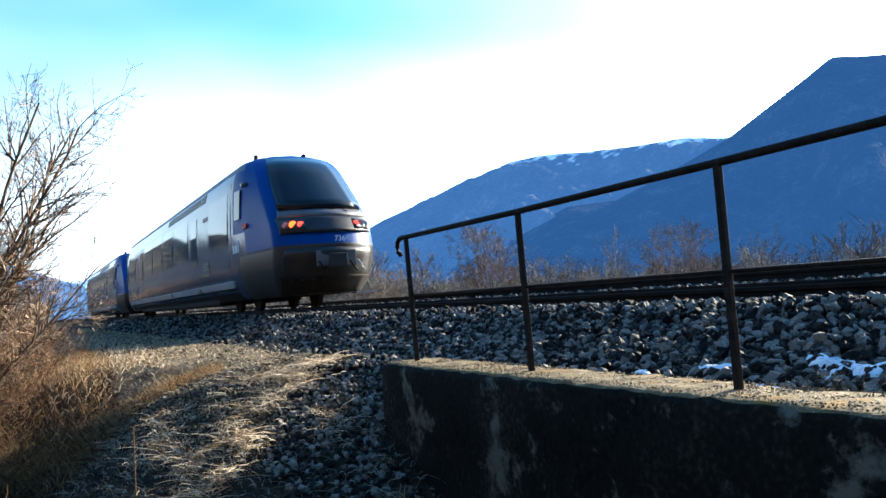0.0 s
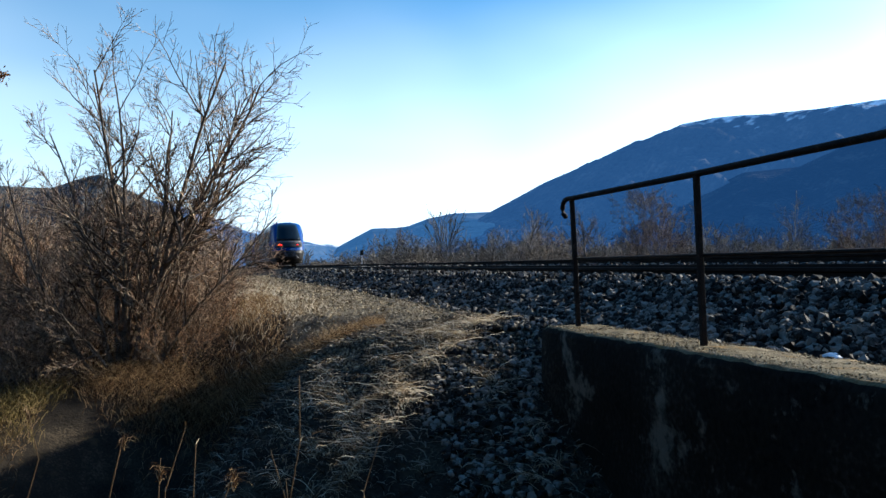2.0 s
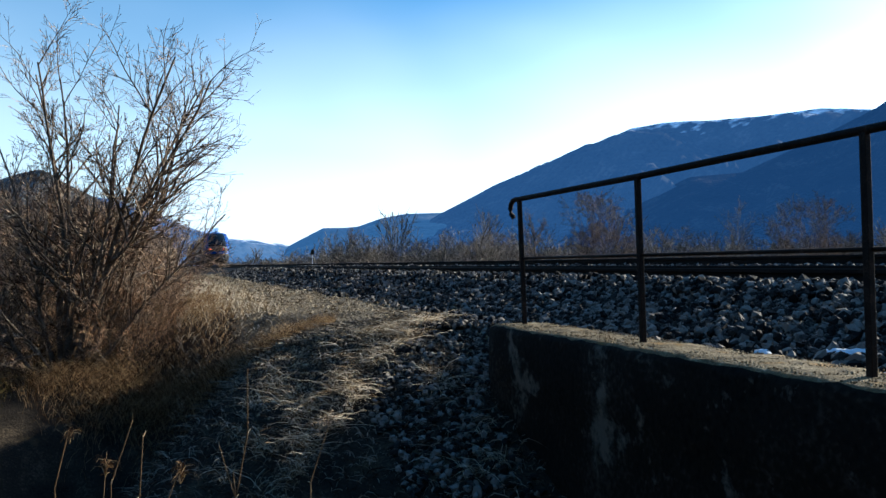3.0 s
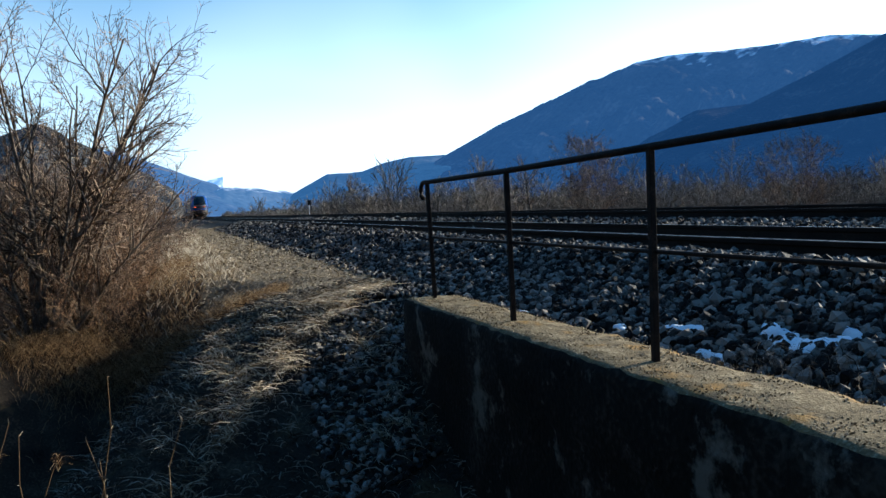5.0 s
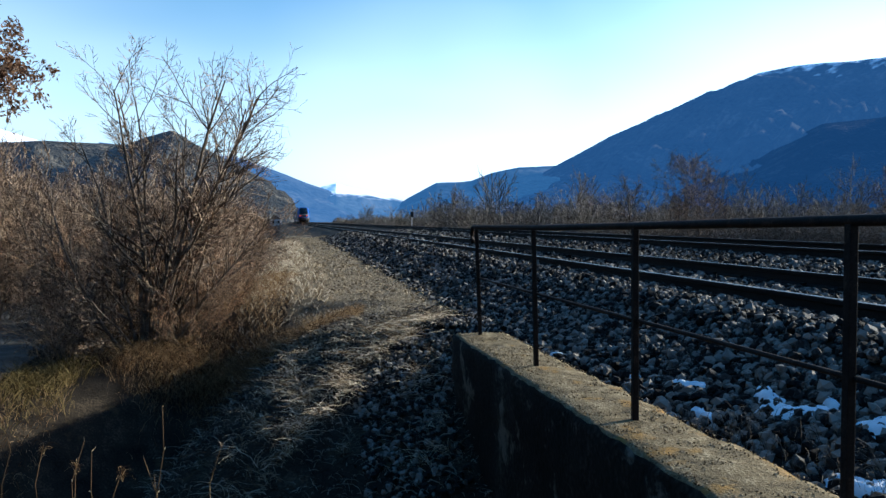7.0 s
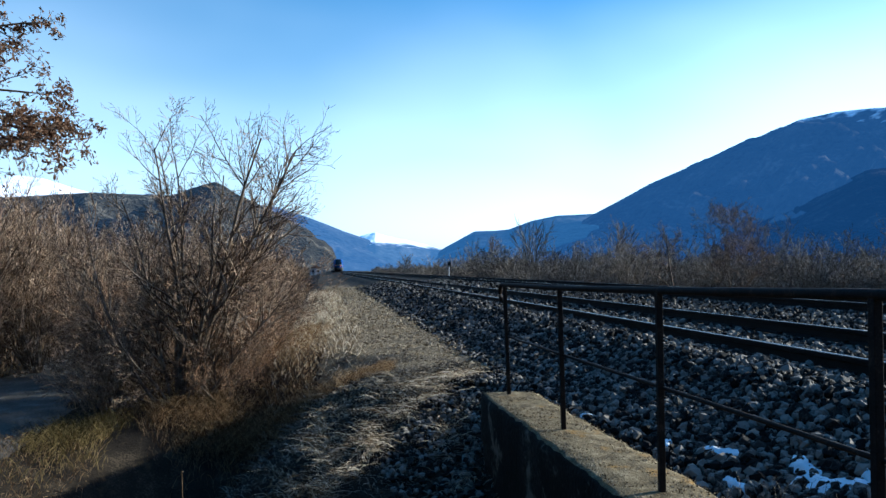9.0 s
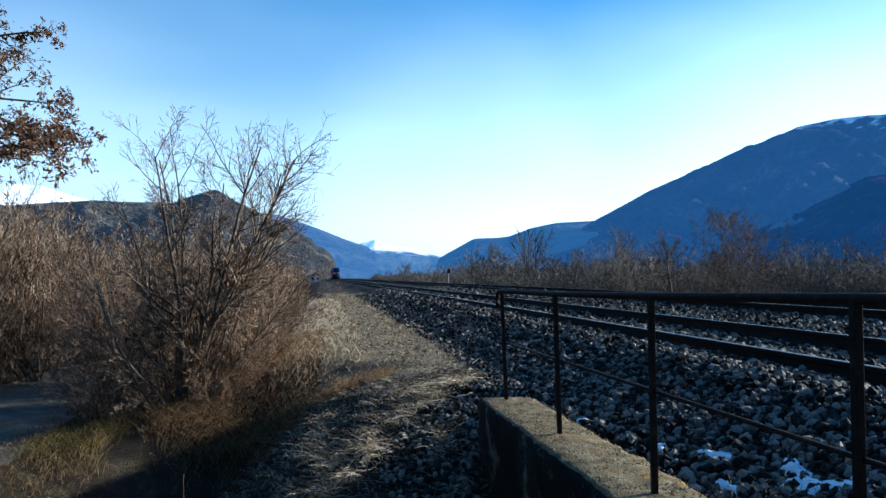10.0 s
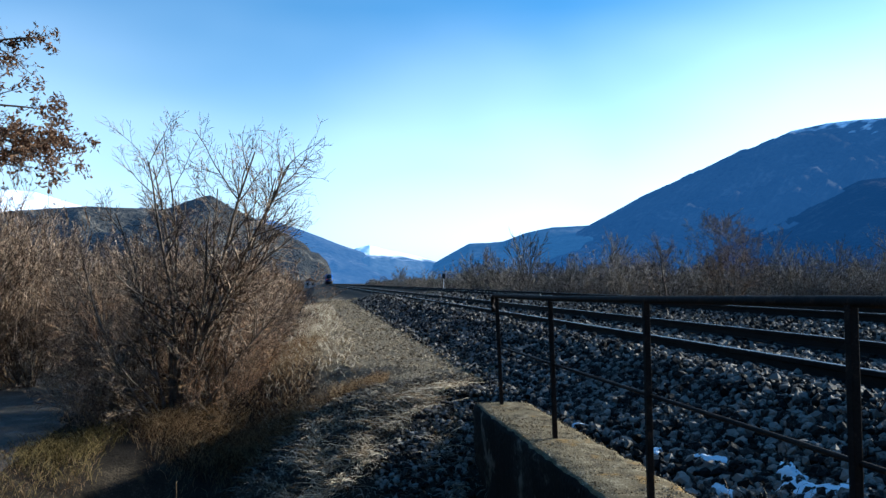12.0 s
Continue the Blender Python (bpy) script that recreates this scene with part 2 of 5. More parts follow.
def hum(x, y, s, seed=0.0):
    """Cheap smooth relief from a few crossed waves, about -1 to 1."""
    return (np.sin(x / s * 1.7 + seed) * np.cos(y / s * 1.3 + seed * 2.1) + 0.6 * np.sin(x / s * 3.1 - y / s * 2.3 + seed * 3.7) + 0.4 * np.cos(x / s * 5.3 + y / s * 4.7 + seed)) / 2.0


def ground(x, y):
    x, y = np.asarray(x, float), np.asarray(y, float)
    u = x - bend(y)
    far = smooth(1.2, 4.5, y)
    beside_wall = np.interp(u, [0.2, 0.45, 0.62, 0.9, 1.75, 4.5, 5.6, 8.6, 10.4, 13, 30], [-0.2, -0.12, -0.09, 0.0, 0.30, 0.34, 0.50, 0.54, -0.3, -0.9, -1.1])
    beyond = np.interp(u, [-9, -5.2, -3.6, -2.7, -2.2, -1.2, 0.1, 0.55, 1.78, 4.5, 5.6, 8.6, 10.4, 13, 30], [-1.25, -1.2, -0.85, -0.5, -0.28, -0.2, -0.13, -0.1, 0.30, 0.34, 0.50, 0.54, -0.3, -0.9, -1.1])
    z = np.where(u > 0.2, beside_wall * (1 - far) + beyond * far, beyond)
    # the bank falls towards the culvert
    d = x * -0.62 + y * -0.785 + 2.55
    dd = np.maximum(d, 0)
    bank = -0.19 - 0.265 * dd - 0.05 * dd * dd - 0.12 * np.maximum(dd - 2.0, 0) ** 2
    left = (1 - smooth(0.2, 0.5, x) * (1 - smooth(1.75, 1.9, y))) * (1 - smooth(0.05, 0.65, x))
    z = np.where((dd > 0) & (x < 0.9), np.minimum(z, np.maximum(bank, -2.0) * left + z * (1 - left)), z)
    # ditch below the shrub
    ax, ay, bx, by = -2.3, 6.0, -4.6, 2.4
    t = np.clip(((x - ax) * (bx - ax) + (y - ay) * (by - ay)) / ((bx - ax) ** 2 + (by - ay) ** 2), 0, 1)
    q = np.hypot(x - ax - t * (bx - ax), y - ay - t * (by - ay))
    z = z - 1.6 * np.exp(-(q / 1.15) ** 2) * (0.45 + 0.55 * smooth(0, 0.4, t))
    # standing ground behind
    z = np.where(y < -1.5, np.maximum(z, -1.25 - 0.5 * smooth(-3.2, -1.5, y)), z)
    # rising ground far to the left, lower meadow to the right
    z = z + smooth(-14, -60, x) * 5.0 + smooth(-60, -400, x) * 30
    z = z + climb(y) * np.where(x > -6, 1, 0.5)
    rough = np.where((u > 1.8) & (u < 8.5), 0.0, 1.0)
    z = z + rough * (0.03 * hum(x, y, 0.9) + 0.012 * hum(x, y, 0.23, 2.0))
    return z


def arrays_mesh(name, verts, faces, mats=(), index=None, shade=False):
    me = bpy.data.meshes.new(name)
    verts, faces = np.asarray(verts, np.float32), np.asarray(faces, np.int32)
    k = faces.shape[1]
    me.vertices.add(len(verts))
    me.vertices.foreach_set("co", verts.ravel())
    me.loops.add(faces.size)
    me.loops.foreach_set("vertex_index", faces.ravel())
    me.polygons.add(len(faces))
    me.polygons.foreach_set("loop_start", np.arange(0, faces.size, k, dtype=np.int32))
    if index is not None:
        me.polygons.foreach_set("material_index", np.asarray(index, np.int32))
    me.polygons.foreach_set("use_smooth", np.full(len(faces), shade))
    for m in mats:
        me.materials.append(m)
    me.update(calc_edges=True)
    me.validate()
    return me


def grid_faces(nx, ny):
    i = np.arange(nx * ny).reshape(ny, nx)
    return np.stack([i[:-1, :-1], i[:-1, 1:], i[1:, 1:], i[1:, :-1]], -1).reshape(-1, 4)


def build_ground():
    def axis(lo, hi, step, end):
        near = list(np.arange(lo, hi, step))
        out, s, v = [], step, near[-1]
        while v < end:
            s *= 1.16
            v += s
            out.append(v)
        back, s, v = [], step, near[0]
        while v > -end:
            s *= 1.16
            v -= s
            back.append(v)
        return np.array(back[::-1] + near + out)
    xs, ys = axis(-9, 6, 0.1, 4800), axis(-6, 22, 0.12, 4800)
    gx, gy = np.meshgrid(xs, ys)
    z = ground(gx, gy)
    me = arrays_mesh("ground", np.stack([gx, gy, z], -1).reshape(-1, 3), grid_faces(len(xs), len(ys)), [M["soil"]], shade=True)
    tagged(new("ground", me), "dark winter soil with dead grass beside the railway", "ground", kind="structure")
    # the beaten track along the foot of the thicket
    n, w = 60, 9
    yy, vv = np.meshgrid(np.linspace(1.5, 46, n), np.linspace(-1.3, 1.3, w), indexing="ij")
    cx = -6.9 - 0.02 * (yy - 6) ** 1 + 0.1 * np.sin(yy * 0.4)
    x = cx + vv
    z = ground(x, yy) + 0.03 - 0.012 * np.abs(vv) ** 2
    me = arrays_mesh("dirt_track", np.stack([x, yy, z], -1).reshape(-1, 3), grid_faces(w, n)[:, ::-1], [M["track_path"]], shade=True)
    tagged(new("road", me), "pale beaten dirt track below the railway bank", "track", kind="structure")


build_ground()

# ---- helpers for things ----


def thing(name, label, category, group="", kind="", at=(0, 0, 0)):
    ob = new(name)
    ob.location = at
    return tagged(ob, label, category, group, kind)


def part(name, bm, material, parent, label="", shade=False, bevel=0.0):
    if bevel:
        bmesh.ops.bevel(bm, geom=list(bm.edges), offset=bevel, segments=2, affect="EDGES", profile=0.6)
    me = bpy.data.meshes.new(name)
    bm.to_mesh(me)
    bm.free()
    for m in material if isinstance(material, (list, tuple)) else [material]:
        me.materials.append(m)
    if shade:
        me.shade_smooth()
    ob = new(name, me)
    ob.parent = parent
    return tagged(ob, label)


def part_mesh(name, me, parent, label=""):
    ob = new(name, me)
    ob.parent = parent
    return tagged(ob, label)


def box(x0, x1, y0, y1, z0, z1, bm=None):
    bm = bm or bmesh.new()
    v = [bm.verts.new(p) for p in ((x0, y0, z0), (x1, y0, z0), (x1, y1, z0), (x0, y1, z0), (x0, y0, z1), (x1, y0, z1), (x1, y1, z1), (x0, y1, z1))]
    for f in ((3, 2, 1, 0), (4, 5, 6, 7), (0, 1, 5, 4), (1, 2, 6, 5), (2, 3, 7, 6), (3, 0, 4, 7)):
        bm.faces.new([v[i] for i in f])
    return bm


def tube(points, radius, sides=10, bm=None, caps=True):
    """A round bar along points."""
    bm = bm or bmesh.new()
    pts = [Vector(p) for p in points]
    rings = []
    up = Vector((0.13, 0.31, 0.94)).normalized()
    for i, p in enumerate(pts):
        d = (pts[min(i + 1, len(pts) - 1)] - pts[max(i - 1, 0)]).normalized()
        a = d.cross(up)
        if a.length < 0.05:
            a = d.cross(Vector((1, 0, 0)))
        a.normalize()
        b = d.cross(a)
        r = radius[i] if isinstance(radius, (list, tuple)) else radius
        rings.append([bm.verts.new(p + r * (math.cos(2 * math.pi * k / sides) * a + math.sin(2 * math.pi * k / sides) * b)) for k in range(sides)])
    for r0, r1 in zip(rings, rings[1:]):
        for k in range(sides):
            bm.faces.new((r0[k], r0[(k + 1) % sides], r1[(k + 1) % sides], r1[k]))
    if caps:
        bm.faces.new(rings[0][::-1]), bm.faces.new(rings[-1])
    return bm


# ---- parapet wall with its iron railing ----


def build_wall():
    wall = thing("parapet_wall", "weathered concrete parapet wall with lichen on its top", "wall", kind="structure")
    rnd = np.random.RandomState(4)
    ys = np.linspace(-14, 1.76, 180)
    prof = [(-0.205, -2.6), (-0.205, -0.46), (-0.225, -0.42), (-0.24, -0.05), (-0.225, -0.012), (-0.20, 0.0), (-0.1, 0.004), (0.05, 0.006), (0.2, 0.003), (0.265, -0.006), (0.295, -0.04), (0.30, -1.2)]
    px, pz = np.array([p[0] for p in prof]), np.array([p[1] for p in prof])
    yy = np.repeat(ys[:, None], len(prof), 1)
    end = smooth(1.70, 1.76, yy)
    jag = rnd.normal(0, 1, yy.shape)
    xx = px[None] * (1 - 0.06 * end) + 0.006 * jag * (np.abs(pz[None]) < 0.3) + 0.012 * hum(yy, pz[None] * np.ones_like(yy), 0.35)
    zz = pz[None] - 0.02 * end * (pz[None] > -0.1) + 0.004 * jag * (pz[None] > -0.1) + 0.006 * hum(yy, px[None] * np.ones_like(yy), 0.5, 1.0)
    v = np.stack([xx, yy, zz], -1).reshape(-1, 3)
    f = grid_faces(len(prof), len(ys))[:, ::-1]
    # the top takes plain concrete, all else the copy with shade painted in
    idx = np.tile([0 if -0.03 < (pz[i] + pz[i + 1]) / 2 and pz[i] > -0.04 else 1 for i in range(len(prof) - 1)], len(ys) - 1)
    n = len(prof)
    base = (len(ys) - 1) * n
    me = arrays_mesh("coping", v, f, [M["concrete"], M["concrete_side_shaded"]], idx, shade=True)
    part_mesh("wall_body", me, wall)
    k = 7000          # exposed pebbles in the worn top
    gx, gy, gs = rnd.uniform(-0.21, 0.27, k), rnd.uniform(-5.2, 1.72, k), rnd.uniform(0.002, 0.0075, k)
    shapes, sf = stone_shapes(rnd, 8, True)
    sv = np.einsum("nij,nkj->nki", turns(rnd, k), np.array(shapes)[rnd.randint(0, 8, k)]) * gs[:, None, None]
    sv += np.stack([gx, gy, 0.004 + 0.1 * gs], -1)[:, None]
    tagged(part_mesh("aggregate", arrays_mesh("aggregate", sv.reshape(-1, 3), (sf[None] + (np.arange(k) * sv.shape[1])[:, None, None]).reshape(-1, 3), [M["gravel"]]), wall), kind="stuff")
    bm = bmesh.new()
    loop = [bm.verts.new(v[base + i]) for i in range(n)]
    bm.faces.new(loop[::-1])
    part("wall_end", bm, M["concrete_side_shaded"], wall)


POSTS = [(1.60, 0.00, -0.035, 0.04, 0.988), (0.04, 0.0, -0.02, 0.035, 0.992), (-1.51, 0.005, 0.0, 0.03, 1.012), (-3.03, 0.01, 0.01, 0.02, 1.036), (-4.6, 0.01, 0.01, 0.0, 1.05), (-6.2, 0.01, 0.0, 0.0, 1.05), (-7.8, 0.0, 0.0, 0.0, 1.05)]


def build_railing():
    rail = thing("railing", "rusty dark iron railing with two bars on a concrete parapet", "railing")
    tops = []
    for y, x, dx, dy, h in POSTS:
        s = 0.0155
        bm = box(x - s, x + s, y - 0.008 - dy - s, y - 0.008 - dy + s, -0.03, h - 0.005)
        for v in bm.verts:
            if v.co.z > 0.5:
                v.co.x += dx
                v.co.y += dy
        part("post", bm, M["rust"], rail, bevel=0.003)
        tops.append((x + dx, y, h))
        bm = tube([(x, y - dy, -0.002), (x, y - dy, 0.006)], 0.045, 14)
        part("mortar_collar", bm, M["concrete"], rail, "grey mortar patch round a post foot")
    tops.sort(key=lambda p: p[1])
    hx, hy, hz = tops[-1]
    hook = [(hx, hy + 0.06, hz + 0.002), (hx, hy + 0.11, hz - 0.004), (hx, hy + 0.145, hz - 0.03), (hx, hy + 0.155, hz - 0.07), (hx, hy + 0.14, hz - 0.11), (hx, hy + 0.10, hz - 0.135)]
    part("handrail", tube(tops + hook, 0.0195, 12), M["rust"], rail, "bent round iron handrail with a hooked end", shade=True)
    mids = [(x + dx * 0.5 + 0.012, y + dy * 0.1, 0.522) for y, x, dx, dy, h in POSTS]
    mids.sort(key=lambda p: p[1])
    part("mid_bar", tube(mids, 0.0105, 8), M["rust"], rail, shade=True)



# ---- railway ----


def rail_profile():
    return [(-0.067, -0.152), (0.067, -0.152), (0.067, -0.142), (0.012, -0.122), (0.009, -0.05), (0.034, -0.038), (0.036, -0.008), (0.028, 0.0), (-0.028, 0.0), (-0.036, -0.008), (-0.034, -0.038), (-0.009, -0.05), (-0.012, -0.122), (-0.067, -0.142)]


def sweep_rail(u0, z0, parent):
    ys = np.r_[np.arange(-26, 40, 1.0), np.arange(40, 420, 6.0)]
    prof = rail_profile()
    n = len(prof)
    v = np.array([[(px + u0 + bend(y), y, z0 + climb(y) + pz) for px, pz in prof] for y in ys]).reshape(-1, 3)
    i = np.arange(len(ys) - 1)[:, None] * n + np.arange(n)[None]
    j = np.arange(len(ys) - 1)[:, None] * n + (np.arange(n)[None] + 1) % n
    f = np.stack([i, i + n, j + n, j], -1).reshape(-1, 4)
    idx = np.tile([1 if k == 7 else 0 for k in range(n)], len(ys) - 1)
    part_mesh("rail", arrays_mesh("rail", v, f, [M["rail"], M["rail_top"]], idx), parent)


TRACKS = [((2.36, 0.462), (3.86, 0.505)), ((5.95, 0.672), (7.45, 0.715))]


def build_tracks():
    sl = box(-1.25, 1.25, -0.125, 0.125, -0.16, 0.0)
    bmesh.ops.bevel(sl, geom=list(sl.edges), offset=0.012, segments=1, affect="EDGES")
    sl_me = bpy.data.meshes.new("sleeper")
    sl.to_mesh(sl_me)
    sl_me.materials.append(M["sleeper"])
    clip = box(-0.09, 0.09, -0.06, 0.06, 0.0, 0.03)
    box(-0.085, -0.04, -0.03, 0.03, 0.03, 0.06, clip), box(0.04, 0.085, -0.03, 0.03, 0.03, 0.06, clip)
    clip_me = bpy.data.meshes.new("rail_clip")
    clip.to_mesh(clip_me)
    clip_me.materials.append(M["rail"])
    for (a, za), (b, zb) in TRACKS:
        track = thing("railway_track", "rusty steel rails on dark sleepers in ballast", "railway track", "railway tracks", "structure")
        sweep_rail(a, za, track), sweep_rail(b, zb, track)
        tilt = math.degrees(math.atan2(zb - za, b - a))
        y = -8.0
        while y < 52:
            cx, cz = (a + b) / 2 + float(bend(y)), (za + zb) / 2 + float(climb(y)) - 0.155
            s = part_mesh("sleeper", sl_me, track)
            s.matrix_local = pose(cx, y, cz, 0, -tilt, 0)
            if y < 26:
                for k in (a, b):
                    c = part_mesh("rail_clip", clip_me, s)
                    c.location = (k - (a + b) / 2, 0, -0.022)
            y += 0.6


def stone_shapes(rnd, count, small=False):
    """Broken stones: squashed icosahedra, or octahedra for grit, with pushed corners."""
    if small:
        base = np.array([[1, 0, 0], [-1, 0, 0], [0, 1, 0], [0, -1, 0], [0, 0, 1], [0, 0, -1.0]])
        faces = np.array([[0, 2, 4], [2, 1, 4], [1, 3, 4], [3, 0, 4], [2, 0, 5], [1, 2, 5], [3, 1, 5], [0, 3, 5]])
    else:
        bm = bmesh.new()
        bmesh.ops.create_icosphere(bm, subdivisions=1, radius=1.0)
        base = np.array([v.co[:] for v in bm.verts])
        faces = np.array([[v.index for v in f.verts] for f in bm.faces])
        bm.free()
    shapes = []
    for _ in range(count):
        v = base * (1 + rnd.uniform(-0.28, 0.25, (len(base), 1)))
        v = v * rnd.uniform(0.62, 1.2, 3)
        for _ in range(3):          # flat cleaved faces
            n = rnd.normal(size=3)
            n /= np.linalg.norm(n)
            h = v @ n
            v = v - np.outer(np.maximum(h - rnd.uniform(0.45, 0.75), 0), n)
        shapes.append(v)
    return shapes, faces


def turns(rnd, n):
    q = rnd.normal(size=(n, 4))
    q /= np.linalg.norm(q, axis=1, keepdims=True)
    w, x, y, z = q.T
    return np.stack([np.stack([1 - 2 * (y * y + z * z), 2 * (x * y - w * z), 2 * (x * z + w * y)], -1), np.stack([2 * (x * y + w * z), 1 - 2 * (x * x + z * z), 2 * (y * z - w * x)], -1), np.stack([2 * (x * z - w * y), 2 * (y * z + w * x), 1 - 2 * (x * x + y * y)], -1)], 1)


def scatter_stones(name, rnd, x, y, size, material, sink=0.25, lift=0.0, small=False):
    shapes, faces = stone_shapes(rnd, 14, small)
    n = len(x)
    pick = rnd.randint(0, len(shapes), n)
    v = np.array(shapes)[pick]
    v = np.einsum("nij,nkj->nki", turns(rnd, n), v) * size[:, None, None]
    z = ground(x, y) + size * (0.55 - sink) + lift
    v += np.stack([x, y, z], -1)[:, None]
    f = (faces[None] + (np.arange(n) * v.shape[1])[:, None, None]).reshape(-1, 3)
    return arrays_mesh(name, v.reshape(-1, 3), f, [material])


def build_ballast():
    rnd = np.random.RandomState(11)
    bed = thing("ballast", "grey crushed stone ballast bank with frost and snow remains", "ballast", kind="stuff")
    xs, ys, ss = [], [], []
    for y0, y1, per, s0, s1 in ((-6.5, 3, 560, 0.022, 0.046), (3, 9, 320, 0.026, 0.05), (9, 20, 130, 0.036, 0.06), (20, 45, 40, 0.05, 0.085)):
        for u0, u1, k in ((0.32, 1.0, 0.75), (0.7, 2.45, 1.15), (2.5, 3.8, 0.35), (3.9, 5.95, 0.6), (6.0, 9.2, 0.3)):
            n = int((y1 - y0) * (u1 - u0) * per * k)
            y = rnd.uniform(y0, y1, n)
            u = rnd.uniform(u0, u1, n)
            xs.append(u + bend(y)), ys.append(y), ss.append(rnd.uniform(s0, s1, n) * rnd.choice([0.75, 1, 1, 1.25], n))
    x, y, s = np.concatenate(xs), np.concatenate(ys), np.concatenate(ss)
    u = x - bend(y)
    keep = ~((u > 2.26) & (u < 2.46)) & ~((u > 3.76) & (u < 3.96)) & ~((x < 0.33) & (y < 1.8))
    x, y, s = x[keep], y[keep], s[keep]
    lift = np.where((x - bend(y) > 1.5) & (x - bend(y) < 2.3), rnd.uniform(0, 0.035, len(x)), 0)
    near = y < 6
    part_mesh("crushed_stones", scatter_stones("crushed_stones", rnd, x[near], y[near], s[near], M["ballast"], lift=lift[near]), bed)["kind"] = "stuff"
    part_mesh("far_stones", scatter_stones("far_stones", rnd, x[~near], y[~near], s[~near] * 1.15, M["ballast"], lift=lift[~near], small=True), bed)["kind"] = "stuff"
    # toe of the bank and the foot of the wall
    y = np.r_[rnd.uniform(1.7, 9, 2600), rnd.uniform(0.6, 3.6, 1900)]
    x = np.r_[rnd.uniform(-0.15, 0.9, 2600), rnd.uniform(-1.1, 0.4, 1900)]
    s = rnd.uniform(0.018, 0.045, len(x))
    ok = ~((x > -0.3) & (y < 1.8)) & (x > -0.05 - 0.85 * (3.6 - y))
    part_mesh("fallen_stones", scatter_stones("fallen_stones", rnd, x[ok], y[ok], s[ok], M["ballast"]), bed)["kind"] = "stuff"
    # single stones beside the parapet
    shapes, faces = stone_shapes(rnd, 12)
    mes = [arrays_mesh("stone", v, faces, [M["stone"]]) for v in shapes]
    for k in range(260):
        y = rnd.uniform(-3.2, 2.6)
        x = rnd.uniform(0.42, 1.75)
        r = rnd.uniform(0.028, 0.05)
        ob = part_mesh("stone", mes[k % len(mes)], bed)
        ob.matrix_local = Matrix.LocRotScale((x, y, float(ground(x, y)) + r * 0.75), Euler(rnd.uniform(0, 6.28, 3)), (r, r, r))


def build_gravel():
    rnd = np.random.RandomState(5)
    xs, ys, ss = [], [], []
    for y0, y1, per, s0, s1 in ((2.4, 6.5, 1500, 0.008, 0.02), (6.5, 12, 450, 0.012, 0.026), (12, 24, 150, 0.018, 0.034), (24, 50, 35, 0.03, 0.05)):
        n = int((y1 - y0) * 3.1 * per)
        y = rnd.uniform(y0, y1, n)
        u = rnd.uniform(-2.2, 0.95, n)
        ok = rnd.uniform(0, 1, n) < smooth(-2.3, -1.3, u) * (0.45 + 0.55 * smooth(2.2, 4.2, y + 0.3 * u))
        xs.append((u + bend(y))[ok]), ys.append(y[ok]), ss.append(rnd.uniform(s0, s1, ok.sum()))
    x, y, s = np.concatenate(xs), np.concatenate(ys), np.concatenate(ss)
    yy = np.r_[np.arange(3.75, 14, 0.1), np.arange(14, 60, 0.5)]
    k = np.linspace(0, 1, 26)
    lo = -1.75 + 0.14 * hum(yy, yy * 0, 0.7) + 0.05 * rnd.normal(size=len(yy)) + 1.1 * np.exp(-(yy - 3.75) / 0.55)
    hi = 0.25 + 0.08 * hum(yy, yy * 0, 0.5, 3.0) + 0.03 * rnd.normal(size=len(yy)) - 0.3 * np.exp(-(yy - 3.75) / 0.3)
    gx = lo[:, None] + (hi - lo)[:, None] * k[None] + bend(yy)[:, None]
    gy = np.repeat(yy[:, None], len(k), 1)
    bed = arrays_mesh("gravel_bed", np.stack([gx, gy, ground(gx, gy) + 0.012], -1).reshape(-1, 3), grid_faces(len(k), len(yy)), [M["gravel_bed"]], shade=True)
    tagged(new("path", bed), "sandy fine gravel path along the ballast foot", "path", kind="structure")
    me = scatter_stones("gravel", rnd, x, y, s * rnd.choice([0.75, 0.9, 1.05, 1.4], len(s)), M["gravel"], small=True)
    tagged(new("gravel", me), "sandy brown gravel strip beside the ballast", "gravel", kind="stuff")


